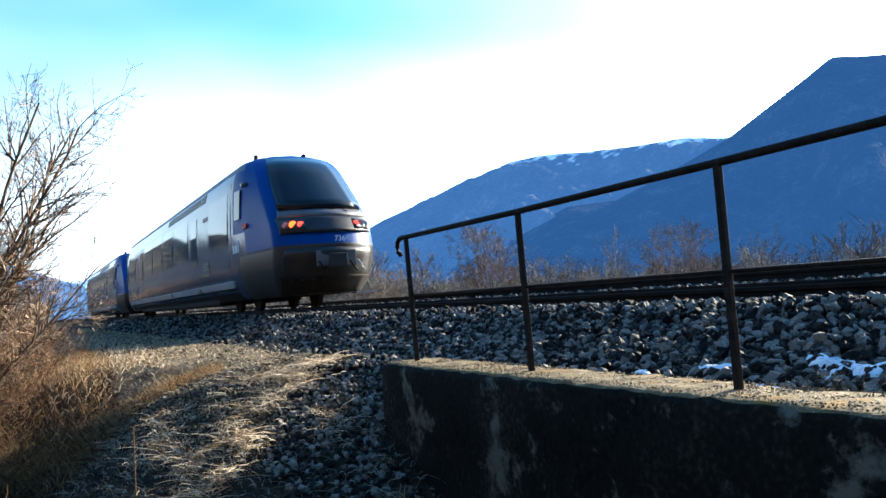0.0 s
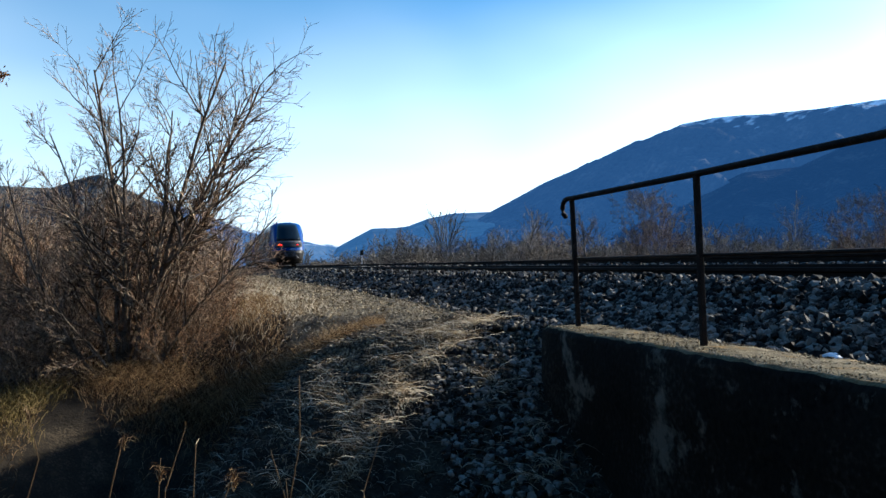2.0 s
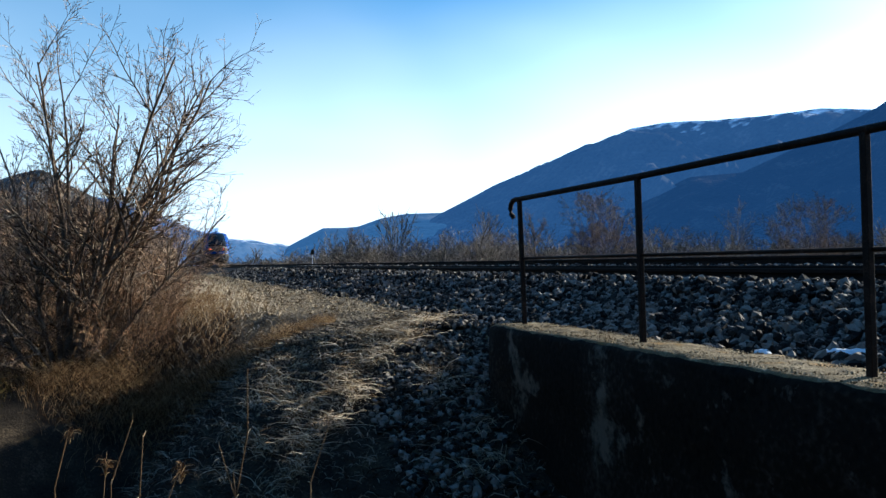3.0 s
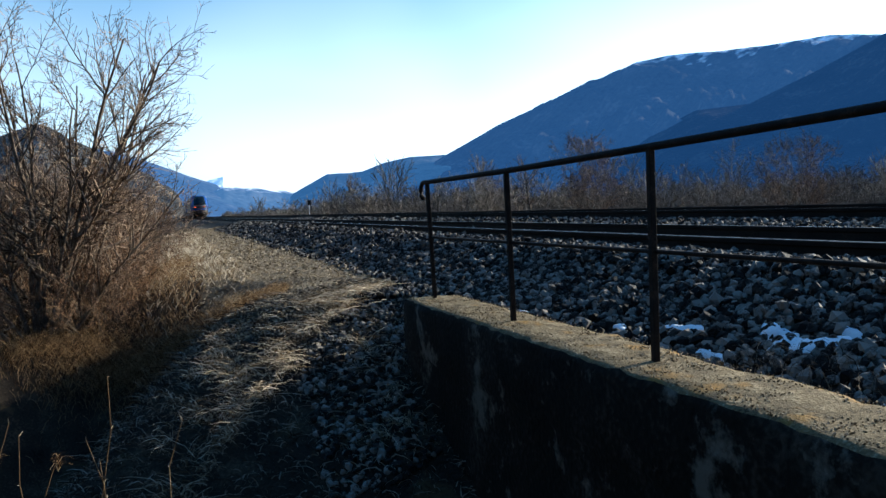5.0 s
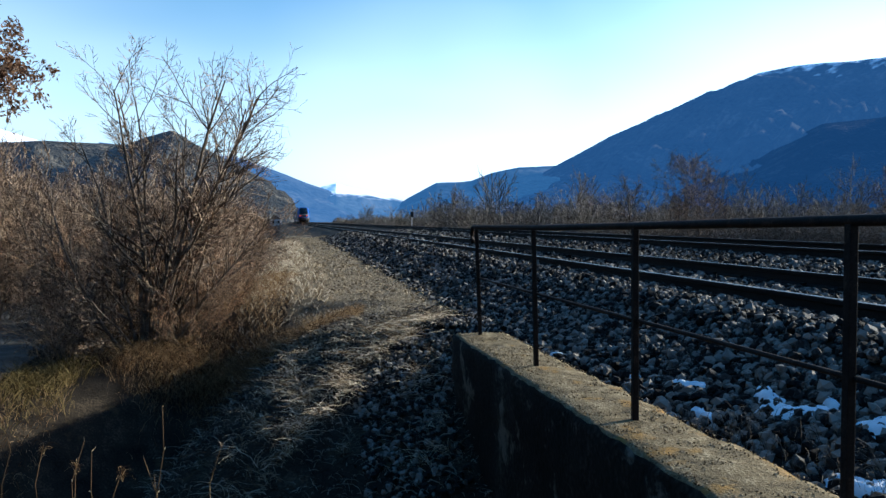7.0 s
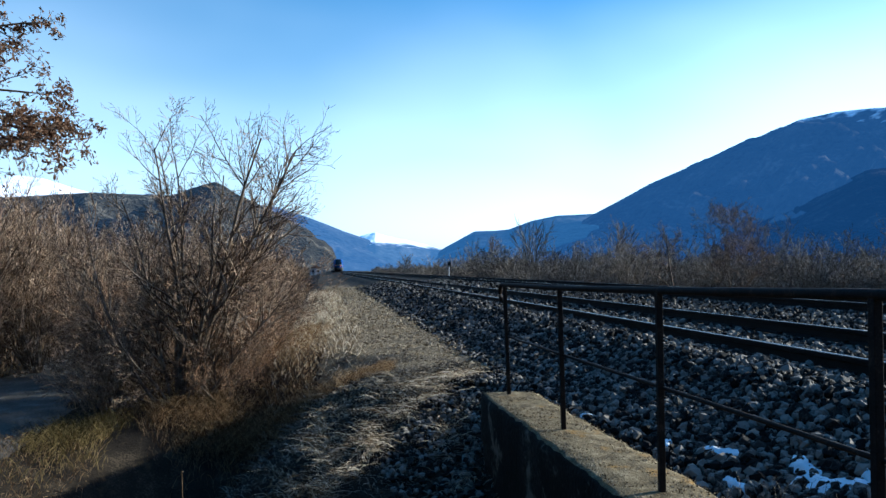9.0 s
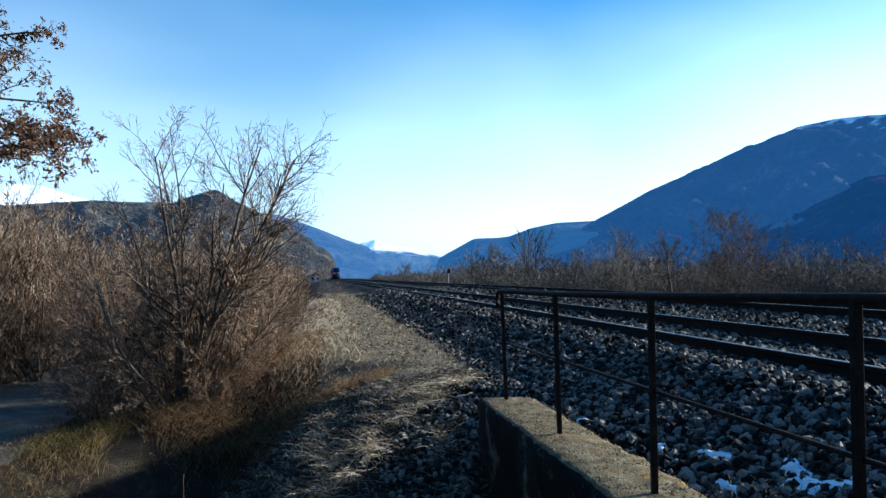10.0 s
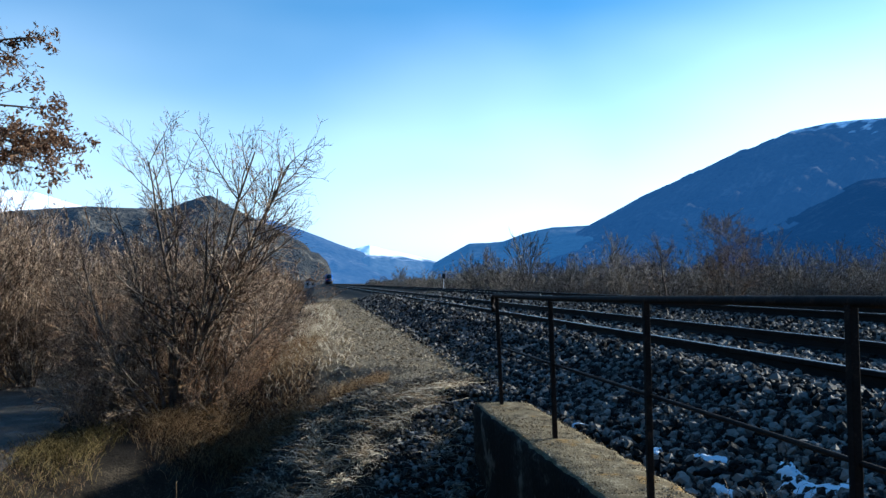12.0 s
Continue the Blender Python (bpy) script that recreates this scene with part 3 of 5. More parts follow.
def build_snow():
    rnd = np.random.RandomState(8)
    spots = [(0.93, -1.33, 0.08), (0.88, -1.6, 0.14), (0.75, -0.76, 0.10), (0.62, -0.3, 0.06), (0.6, -1.2, 0.07), (1.0, -2.1, 0.10), (1.05, -1.7, 0.05), (0.6, -2.5, 0.12), (0.5, 0.95, 0.05)]
    for cx, cy, r in spots:
        bm = bmesh.new()
        n = 22
        c = bm.verts.new((cx, cy, float(ground(cx, cy)) + 0.05))
        prev = [c]
        rings = []
        ph = rnd.uniform(0, 6.28, 3)
        for q, h in ((0.45, 0.045), (0.8, 0.035), (1.0, 0.005)):
            ring = []
            for k in range(n):
                a = 2 * math.pi * k / n
                rr = r * q * (1 + 0.35 * math.sin(2 * a + ph[0]) + 0.22 * math.sin(3 * a + ph[1]) + 0.12 * math.sin(7 * a + ph[2]))
                x, y = cx + 0.75 * rr * math.cos(a), cy + 1.5 * rr * math.sin(a)
                ring.append(bm.verts.new((x, y, float(ground(x, y)) + h + rnd.uniform(-0.008, 0.008))))
            rings.append(ring)
        for k in range(n):
            bm.faces.new((c, rings[0][k], rings[0][(k + 1) % n]))
            for a, b in zip(rings, rings[1:]):
                bm.faces.new((a[k], b[k], b[(k + 1) % n], a[(k + 1) % n]))
        me = bpy.data.meshes.new("snow_patch")
        bm.to_mesh(me)
        bm.free()
        me.materials.append(M["snow"])
        me.shade_smooth()
        tagged(new("snow_patch", me), "small patch of old white snow on ballast", "snow", "snow patches")


build_wall()
build_railing()
build_tracks()
build_ballast()
build_gravel()
build_snow()

# ---- plants ----


def sprout(rnd, p, d, length, radius, level, plan, out):
    """One branch as a bent run of segments, with its side shoots. out: rows of p0, p1, r0, r1, level."""
    segs, kids, spread, shrink, up, crook = plan[level]
    p, d = np.array(p, float), np.array(d, float)
    marks = []
    for i in range(segs):
        d = d + rnd.normal(0, crook, 3) + np.array([0, 0, up])
        d /= np.linalg.norm(d)
        q = p + d * length / segs
        r0, r1 = radius * (1 - 0.72 * i / segs), radius * (1 - 0.72 * (i + 1) / segs)
        out.append((*p, *q, r0, r1, level))
        marks.append((p.copy(), q.copy(), d.copy(), r1, (i + 1) / segs))
        p = q
    if level + 1 < len(plan):
        for k in range(kids):
            f = rnd.uniform(0.22, 1.0) if level else rnd.uniform(0.18, 1.0)
            a, b, dd, r, _ = marks[min(int(f * segs), segs - 1)]
            side = rnd.normal(size=3)
            side -= side @ dd * dd
            side /= np.linalg.norm(side) + 1e-9
            nd = dd * math.cos(spread) + side * math.sin(spread) * rnd.uniform(0.7, 1.2)
            sprout(rnd, a + (b - a) * rnd.uniform(0, 1), nd, length * shrink * rnd.uniform(0.6, 1.25) * (1.1 - 0.5 * f), r * 0.75, level + 1, plan, out)


def tubes(rows, sides=3, thin=0.0):
    rows = np.asarray(rows)
    p, q, r0, r1 = rows[:, 0:3], rows[:, 3:6], np.maximum(rows[:, 6], thin), np.maximum(rows[:, 7], thin * 0.7)
    d = q - p
    d /= np.linalg.norm(d, axis=1, keepdims=True) + 1e-9
    ref = np.where(np.abs(d[:, 2:3]) > 0.9, [[1.0, 0, 0]], [[0, 0, 1.0]])
    a = np.cross(d, ref)
    a /= np.linalg.norm(a, axis=1, keepdims=True) + 1e-9
    b = np.cross(d, a)
    n = len(rows)
    v = np.zeros((n, 2, sides, 3))
    for k in range(sides):
        w = math.cos(2 * math.pi * k / sides) * a + math.sin(2 * math.pi * k / sides) * b
        v[:, 0, k], v[:, 1, k] = p + w * r0[:, None], q + w * r1[:, None]
    base = (np.arange(n) * 2 * sides)[:, None]
    if sides == 2:
        return v.reshape(-1, 3), np.concatenate([base, base + 1, base + 3, base + 2], 1)
    k = np.arange(sides)[None]
    k2 = (k + 1) % sides
    f = np.stack([base + k, base + k2, base + sides + k2, base + sides + k], -1).reshape(-1, 4)
    return v.reshape(-1, 3), f


def shrub_rows(seed, stems, height, spread, plan, lean=(0, 0)):
    rnd = np.random.RandomState(seed)
    out = []
    for k in range(stems):
        a = 2 * math.pi * (k + rnd.uniform(-0.3, 0.3)) / stems
        t = spread * rnd.uniform(0.15, 1.0)
        d = np.array([math.cos(a) * t + lean[0], math.sin(a) * t + lean[1], 1.0])
        foot = np.array([math.cos(a) * 0.28 * rnd.uniform(0.2, 1), math.sin(a) * 0.28 * rnd.uniform(0.2, 1), -0.1])
        sprout(rnd, foot, d / np.linalg.norm(d), height * rnd.uniform(0.78, 1.0) / (1 + 0.12 * t), rnd.uniform(0.013, 0.034) * height / 4.5, 0, plan, out)
    return np.array(out)


def plant(name, rows, at, label, category, group, bark, twig, thin=0.003, turn=0.0, size=1.0):
    ob = thing(name, label, category, group)
    z = float(ground(at[0], at[1])) if len(at) == 2 else at[2]
    ob.matrix_basis = Matrix.LocRotScale((at[0], at[1], z), Euler((0, 0, radians(turn))), (size,) * 3)
    for lv, nm, m, sides in ((0, "stem", bark, 6), (1, "branching", bark, 4), (2, "twig_crown", twig, 3)):
        sel = rows[rows[:, 8] == lv] if lv < 2 else rows[rows[:, 8] >= 2]
        if len(sel):
            v, f = tubes(sel, sides, thin)
            tagged(part_mesh(nm, arrays_mesh(nm, v, f, [m], shade=lv < 2), ob), kind="stuff" if lv else "")
    return ob


SHRUB = [(12, 15, 0.8, 0.33, 0.012, 0.05), (8, 9, 0.75, 0.46, 0.05, 0.09), (4, 4, 0.75, 0.5, 0.03, 0.12), (3, 0, 0.5, 0.5, 0.03, 0.12)]
LOW = [(7, 8, 0.6, 0.5, 0.02, 0.14), (5, 6, 0.7, 0.5, 0.04, 0.17), (3, 3, 0.6, 0.5, 0.04, 0.2), (2, 0, 0.5, 0.5, 0.03, 0.2)]
FAR_TREE = [(10, 20, 0.75, 0.42, 0.03, 0.06), (6, 9, 0.65, 0.42, 0.08, 0.14), (3, 4, 0.6, 0.5, 0.06, 0.2), (2, 0, 0.5, 0.5, 0.05, 0.2)]


def blades(rnd, x, y, height, lean, width, droop=0.5, z=None):
    """Grass blades: bent strips of three steps, one row a blade."""
    n = len(x)
    z = ground(x, y) if z is None else z
    ang = rnd.uniform(0, 2 * math.pi, n)
    lx, ly = lean
    dx, dy = np.cos(ang) * 0.5 + lx, np.sin(ang) * 0.5 + ly
    px, py = -np.sin(ang + 1.2), np.cos(ang + 1.2)
    roll = rnd.uniform(-1.4, 1.4, n)
    px, py, pz = px * np.cos(roll), py * np.cos(roll), np.sin(roll)
    v = np.zeros((n, 7, 3))
    for k, t in enumerate((0.0, 0.4, 0.75)):
        off = t ** 1.6
        zz = height * (t - droop * t * t * 0.75)
        w = width * (1 - 0.45 * t)
        for s, sg in ((0, -1), (1, 1)):
            v[:, 2 * k + s, 0] = x + dx * height * off + sg * px * w
            v[:, 2 * k + s, 1] = y + dy * height * off + sg * py * w
            v[:, 2 * k + s, 2] = z + zz + sg * pz * w
    v[:, 6, 0], v[:, 6, 1], v[:, 6, 2] = x + dx * height, y + dy * height, z + height * (1 - droop * 0.8)
    b = (np.arange(n) * 7)[:, None]
    f = np.concatenate([b + np.array(q)[None] for q in ([0, 1, 3], [0, 3, 2], [2, 3, 5], [2, 5, 4], [4, 5, 6])])
    return v.reshape(-1, 3), f


def build_grass():
    rnd = np.random.RandomState(21)
    # flattened straw down the bank, in tufts that lie down the slope
    n = 620
    cx, cy = rnd.uniform(-2.3, 0.05, n), rnd.uniform(1.0, 3.75, n)
    edge = (-0.05 - 0.85 * (3.6 - cy)) - cx          # distance inside the brow that the stones border
    ok = (edge > 0) & (rnd.uniform(0, 1, n) < 0.09 + 0.8 * np.exp(-(edge / 0.42) ** 2))
    cx, cy = cx[ok], cy[ok]
    cx, cy = np.r_[cx, rnd.uniform(-1.0, -0.25, 9)], np.r_[cy, rnd.uniform(0.8, 2.6, 9)]
    n = len(cx)
    m = rnd.randint(14, 60, n)
    tot = m.sum()
    x = np.repeat(cx, m) + rnd.normal(0, 0.045, tot)
    y = np.repeat(cy, m) + rnd.normal(0, 0.045, tot)
    wx = np.repeat(rnd.normal(-0.25, 0.6, n), m) + rnd.normal(0, 0.6, tot)
    wy = np.repeat(rnd.normal(-0.3, 0.5, n), m) + rnd.normal(0, 0.6, tot)
    v, f = blades(rnd, x, y, rnd.uniform(0.06, 0.25, tot), (wx, wy), rnd.uniform(0.0013, 0.003, tot), rnd.uniform(0.5, 1.3, tot), ground(x, y) + 0.012)
    tagged(new("dry_grass", arrays_mesh("dry_grass", v, f, [M["straw"]])), "flattened pale dry grass on the bank", "grass", kind="stuff")
    # broken straw and litter strewn over the soil
    n = 15000
    x, y = rnd.uniform(-3.4, 0.2, n), rnd.uniform(-0.6, 4.9, n)
    v, f = blades(rnd, x, y, rnd.uniform(0.025, 0.14, n), (rnd.normal(-0.1, 0.8, n), rnd.normal(-0.1, 0.8, n)), rnd.uniform(0.002, 0.006, n), rnd.uniform(0.6, 1.3, n), ground(x, y) + 0.008)
    tagged(new("straw_litter", arrays_mesh("straw_litter", v, f, [M["litter"]])), "frosted bits of straw strewn over the bank", "litter", kind="stuff")
    # russet grass along the foot of the shrubs
    n = 900
    t = rnd.uniform(0, 1, n)
    cx = -1.45 - 2.6 * t + rnd.normal(0, 0.2, n)
    cy = 5.25 + 1.75 * t + rnd.normal(0, 0.42, n)
    cx, cy = np.r_[cx, rnd.uniform(-2.7, -1.75, 200)], np.r_[cy, rnd.uniform(6.0, 13, 200)]
    m = rnd.randint(8, 26, len(cx))
    x = np.repeat(cx, m) + rnd.normal(0, 0.09, m.sum())
    y = np.repeat(cy, m) + rnd.normal(0, 0.09, m.sum())
    v, f = blades(rnd, x, y, rnd.uniform(0.10, 0.42, len(x)), (0.05, -0.25), rnd.uniform(0.0012, 0.003, len(x)), 0.5)
    tagged(new("russet_grass", arrays_mesh("russet_grass", v, f, [M["tuft"]])), "tall russet dead grass at the foot of shrubs", "grass", kind="stuff")
    # fluffy brown tufts on the strip
    for tx, ty, rx, ry, k in ((-1.0, 5.5, 0.36, 0.55, 2600), (-1.75, 12.5, 0.4, 1.0, 1400)):
        a, q = rnd.uniform(0, 6.28, k), np.sqrt(rnd.uniform(0, 1, k))
        x, y = tx + rx * q * np.cos(a), ty + ry * q * np.sin(a)
        v, f = blades(rnd, x, y, rnd.uniform(0.06, 0.19, len(x)), (0, 0), rnd.uniform(0.001, 0.0022, len(x)), 0.2)
        tagged(new("grass_tuft", arrays_mesh("grass_tuft", v, f, [M["tuft"]])), "low fluffy tuft of brown grass on gravel", "grass tuft", "grass tufts")
    # thin grass on the strip and along its left edge
    yy = 5.5 + 36 * rnd.uniform(0, 1, 6000) ** 1.7
    uu = -1.0 - 1.6 * rnd.uniform(0, 1, 6000) ** 0.7
    x = uu + bend(yy)
    v, f = blades(rnd, x, yy, rnd.uniform(0.04, 0.2, len(x)) * (1 + yy / 40), (0, -0.2), rnd.uniform(0.0015, 0.003, len(x)) * (1 + yy / 10), 0.5)
    tagged(new("thin_grass", arrays_mesh("thin_grass", v, f, [M["straw"]])), "sparse straw grass on the gravel strip", "grass", kind="stuff")
    # greenish clumps beside the dirt track
    n = 110
    cx, cy = rnd.normal(-5.0, 0.3, n), rnd.normal(6.1, 0.6, n)
    m = rnd.randint(14, 40, n)
    x, y = np.repeat(cx, m) + rnd.normal(0, 0.1, m.sum()), np.repeat(cy, m) + rnd.normal(0, 0.1, m.sum())
    v, f = blades(rnd, x, y, rnd.uniform(0.08, 0.38, len(x)), (0.1, -0.2), rnd.uniform(0.002, 0.004, len(x)), 0.45)
    tagged(new("green_grass", arrays_mesh("green_grass", v, f, [M["moss"]])), "yellow-green grass clumps beside the dirt track", "grass", kind="stuff")
    # meadow of dead grass under the thicket
    n = 16000
    y = 8 + 60 * rnd.uniform(0, 1, n) ** 1.4
    x = -2.4 - rnd.uniform(0, 1, n) ** 1.2 * (8 + y * 0.6)
    ok = np.abs(x + 6.9 + 0.02 * (y - 6)) > 1.25
    x, y = x[ok], y[ok]
    v, f = blades(rnd, x, y, rnd.uniform(0.2, 0.7, len(x)), (0, -0.2), rnd.uniform(0.004, 0.01, len(x)) * (1 + y / 30), 0.4)
    tagged(new("meadow_grass", arrays_mesh("meadow_grass", v, f, [M["tuft"]])), "rank brown grass below the bare thicket", "grass", kind="stuff")
    n = 4200
    x, y = rnd.uniform(-6.0, -4.5, n), rnd.uniform(2.5, 6.8, n)
    v, f = blades(rnd, x, y, rnd.uniform(0.04, 0.2, n), (0.1, -0.15), rnd.uniform(0.0018, 0.004, n), rnd.uniform(0.3, 1.0, n))
    tagged(new("ditch_grass", arrays_mesh("ditch_grass", v, f, [M["tuft"]])), "short brown grass on the edge of the ditch", "grass", kind="stuff")
    # grass in the ballast foot behind the parapet
    n = 420
    cx, cy = rnd.uniform(0.36, 0.75, n), rnd.uniform(-3.2, -1.4, n)
    v, f = blades(rnd, cx, cy, rnd.uniform(0.08, 0.26, n), (-0.2, -0.1), rnd.uniform(0.001, 0.002, n), 0.7, ground(cx, cy) + 0.04)
    tagged(new("trackside_grass", arrays_mesh("trackside_grass", v, f, [M["litter"]])), "frosted dead grass between parapet and ballast", "grass", kind="stuff")


STALKS = [(-2.98, -1.0, -0.10, "plume"), (-2.80, -1.0, -0.10, ""), (-2.72, -1.0, -0.16, ""), (-2.47, -1.0, -0.21, ""), (-2.43, -1.0, 0.06, ""), (-2.41, -1.0, -0.3, ""), (-2.12, -1.0, -0.16, ""), (-2.88, -0.8, -0.28, "plume"), (-2.66, -0.9, -0.29, "plume"), (-3.4, -0.2, -0.15, "plume")]


def build_stalks():
    rnd = np.random.RandomState(31)
    for x, y, top, kind in STALKS:
        st = thing("dry_stalk", "thin dry weed stalk with a bent plume" if kind else "thin bare dry weed stalk", "weed", "dry stalks")
        z0 = float(ground(x, y)) - 0.03
        pts = [(x + 0.02 * math.sin(6 * k / 9 + x * 9) + 0.03 * (k / 9) ** 2 * rnd.choice([-1, 1]), y + 0.015 * math.cos(5 * k / 9 + x), z0 + (top - z0) * k / 9) for k in range(10)]
        part("stem", tube(pts, [0.0042 * (1 - 0.06 * k) for k in range(10)], 6), M["straw"], st, shade=True)
        if kind:
            m = 26
            xx, yy = np.full(m, pts[-1][0]), np.full(m, pts[-1][1])
            v, f = blades(rnd, xx, yy, rnd.uniform(0.05, 0.15, m), (0.1, 0), rnd.uniform(0.001, 0.0022, m), 1.1, np.full(m, top - 0.03) + rnd.uniform(-0.04, 0.02, m))
            part_mesh("plume", arrays_mesh("plume", v, f, [M["tuft"]]), st)
        else:
            rows = []
            for k in range(4, 10):
                p = np.array(pts[k])
                q = p + rnd.normal(0, 0.012, 3) + [0, 0, 0.012]
                rows.append((*p, *q, 0.0022, 0.001, 0))
            v, f = tubes(np.array(rows))
            tagged(part_mesh("buds", arrays_mesh("buds", v, f, [M["straw"]]), st), kind="stuff")


def build_shrubs():
    rnd = np.random.RandomState(8)
    main = []
    for rx, up in ((0.1, 4.7), (0.4, 4.5), (0.65, 4.8), (0.95, 4.9), (1.2, 4.8), (1.5, 4.4), (1.8, 3.6), (-0.2, 4.4), (-0.75, 3.7), (0.8, 4.2), (-1.7, 2.7), (-2.1, 1.7), (-2.2, 0.8), (-1.6, 0.5), (1.0, 3.7), (1.9, 2.5), (0.2, 3.4), (-0.5, 2.8), (0.9, 2.6), (1.6, 1.6), (0.5, 2.0), (-0.9, 1.8), (1.3, 1.0)):
        d = np.array([rx, rnd.uniform(-0.9, 0.9), up])
        foot = (0.11 * rx + rnd.normal(0, 0.06), rnd.normal(0, 0.12), -0.1)
        size = np.linalg.norm(d)
        sprout(rnd, foot, d / size, size * 0.885, 0.0085 * size, 0, SHRUB, main)
    main = np.array(main)
    big = plant("shrub", main, (-3.78, 7.25), "large leafless many-stemmed shrub in sunlight", "shrub", "leafless shrubs", M["bark"], M["twig"], 0.0030)
    for x, y, turn, size in ((-4.4, 9.3, 75, 0.62), (-3.5, 9.6, 190, 0.5), (-6.0, 11.4, 140, 0.72), (-8.0, 13.5, 200, 0.8), (-5.0, 12.8, 60, 0.72), (-9.6, 13.0, 20, 0.95), (-3.9, 11.6, 250, 0.55), (-3.8, 16.0, 100, 0.6), (-12.0, 15.5, 170, 1.1)):
        other = copy_thing(big, Matrix.LocRotScale((x, y, float(ground(x, y))), Euler((0, 0, radians(turn))), (size, size, size)))
        tagged(other, "leafless grey-brown shrub in the thicket", "shrub", "leafless shrubs")
    low = shrub_rows(5, 13, 2.6, 1.0, LOW)
    upright = shrub_rows(7, 16, 2.9, 0.4, LOW)
    low2 = shrub_rows(6, 16, 2.1, 1.2, LOW)
    for k, (x, y, t, s, r, m) in enumerate([(-3.1, 7.3, 100, 0.42, upright, "twig_red"), (-3.35, 8.0, 20, 0.65, low, "twig_red"), (-3.1, 9.0, 130, 0.75, low2, "twig_red"), (-4.9, 7.2, 210, 0.5, low, "twig"), (-3.1, 7.0, 300, 0.5, low2, "twig_red"), (-5.0, 8.2, 80, 0.85, low2, "twig"), (-4.2, 8.8, 160, 1.0, low, "twig_red"), (-3.5, 10.2, 60, 0.9, low, "twig"), (-3.9, 10.8, 10, 1.35, low2, "twig"), (-3.3, 12.6, 200, 1.1, low2, "twig"), (-3.5, 15.5, 290, 1.2, low, "twig_red"), (-3.4, 19, 40, 1.3, low2, "twig")]):
        plant("bramble_bush", r, (x, y), "tangled leafless bramble bush with russet twigs" if m == "twig_red" else "tangled grey-brown leafless bush", "bush", "bushes on the bank", M["bark"], M[m], 0.003, t, s)
    rnd = np.random.RandomState(17)
    sh = shrub_rows(9, 8, 4.2, 0.85, [(7, 8, 0.7, 0.45, 0.04, 0.12), (5, 6, 0.7, 0.5, 0.05, 0.16), (3, 0, 0.6, 0.5, 0.06, 0.2)])
    # thicket farther along the bank and beyond the dirt track
    V, F, base = [], [], 0
    spots = [(-3.6 - rnd.uniform(0, 3) - 0.01 * y, y) for y in np.arange(13, 95, 1.3)] + [(-9.5 - rnd.uniform(0, 12), rnd.uniform(8, 42)) for _ in range(90)] + [(-7.5 - rnd.uniform(0, 6), rnd.uniform(10.5, 17)) for _ in range(34)] + [(-4 - rnd.uniform(0, 8), rnd.uniform(95, 210)) for _ in range(40)]
    for x, y in spots:
        s = rnd.uniform(0.55, 1.05) * (1.25 if x < -9 else 0.85)
        v, f = tubes(sh, 2, 0.005 + 0.00028 * y)
        c, si = math.cos(rnd.uniform(0, 6)), math.sin(rnd.uniform(0, 6))
        h = math.hypot(c, si)
        c, si = c / h, si / h
        w = np.stack([v[:, 0] * c - v[:, 1] * si, v[:, 0] * si + v[:, 1] * c, v[:, 2]], -1) * s + [x, y, float(ground(x, y)) - 0.05]
        V.append(w), F.append(f + base)
        base += len(v)
    tagged(new("thicket", arrays_mesh("thicket", np.concatenate(V), np.concatenate(F), [M["twig"]])), "dense leafless brown thicket along the railway bank", "thicket", kind="stuff")


def tree_rows(seed, height, plan=FAR_TREE):
    rnd = np.random.RandomState(seed)
    out = []
    sprout(rnd, (0, 0, -0.3), (0.03, 0, 1), height, height * 0.018, 0, plan, out)
    return np.array(out)


def build_oak():
    """A tree that keeps its withered leaves, beside the dirt track."""
    rnd = np.random.RandomState(77)
    out = []
    sprout(rnd, (0, 0, -0.2), (0.02, 0.0, 1), 8.2, 0.16, 0, [(10, 0, 0, 0, 0, 0.03)], out)
    for k in range(26):
        z = 4.2 + 3.9 * k / 26
        a = 2.4 * k
        d = np.array([math.cos(a), math.sin(a) * 0.8, 0.18])
        sub = []
        sprout(rnd, (0.02 * z, 0, z), d / np.linalg.norm(d), 3.3 * (1.1 - 0.45 * k / 26), 0.05, 0, [(8, 9, 0.6, 0.45, 0.0, 0.16), (5, 6, 0.7, 0.5, 0.0, 0.2), (3, 0, 0.6, 0.5, -0.02, 0.2)], sub)
        out += [(*r[:8], r[8] + 1) for r in sub]
    rows = np.array(out)
    tree = plant("oak_tree", rows, (-10.3, 12.6), "small tree holding withered brown leaves", "tree", "", M["bark"], M["bark"], 0.006)
    tw = rows[rows[:, 8] >= 2]
    pick = tw[rnd.randint(0, len(tw), 14000)]
    p = pick[:, 3:6] + rnd.normal(0, 0.05, (len(pick), 3))
    R = turns(rnd, len(p))
    leaf = np.array([[0, -0.045, 0], [0.02, 0, 0.008], [0, 0.05, 0], [-0.02, 0, 0.008]])
    v = np.einsum("nij,kj->nki", R, leaf) * rnd.uniform(0.8, 1.6, (len(p), 1, 1)) + p[:, None]
    f = (np.arange(len(p)) * 4)[:, None] + np.arange(4)[None]
    part_mesh("leaves", arrays_mesh("leaves", v.reshape(-1, 3), f, [M["leaf"]]), tree)


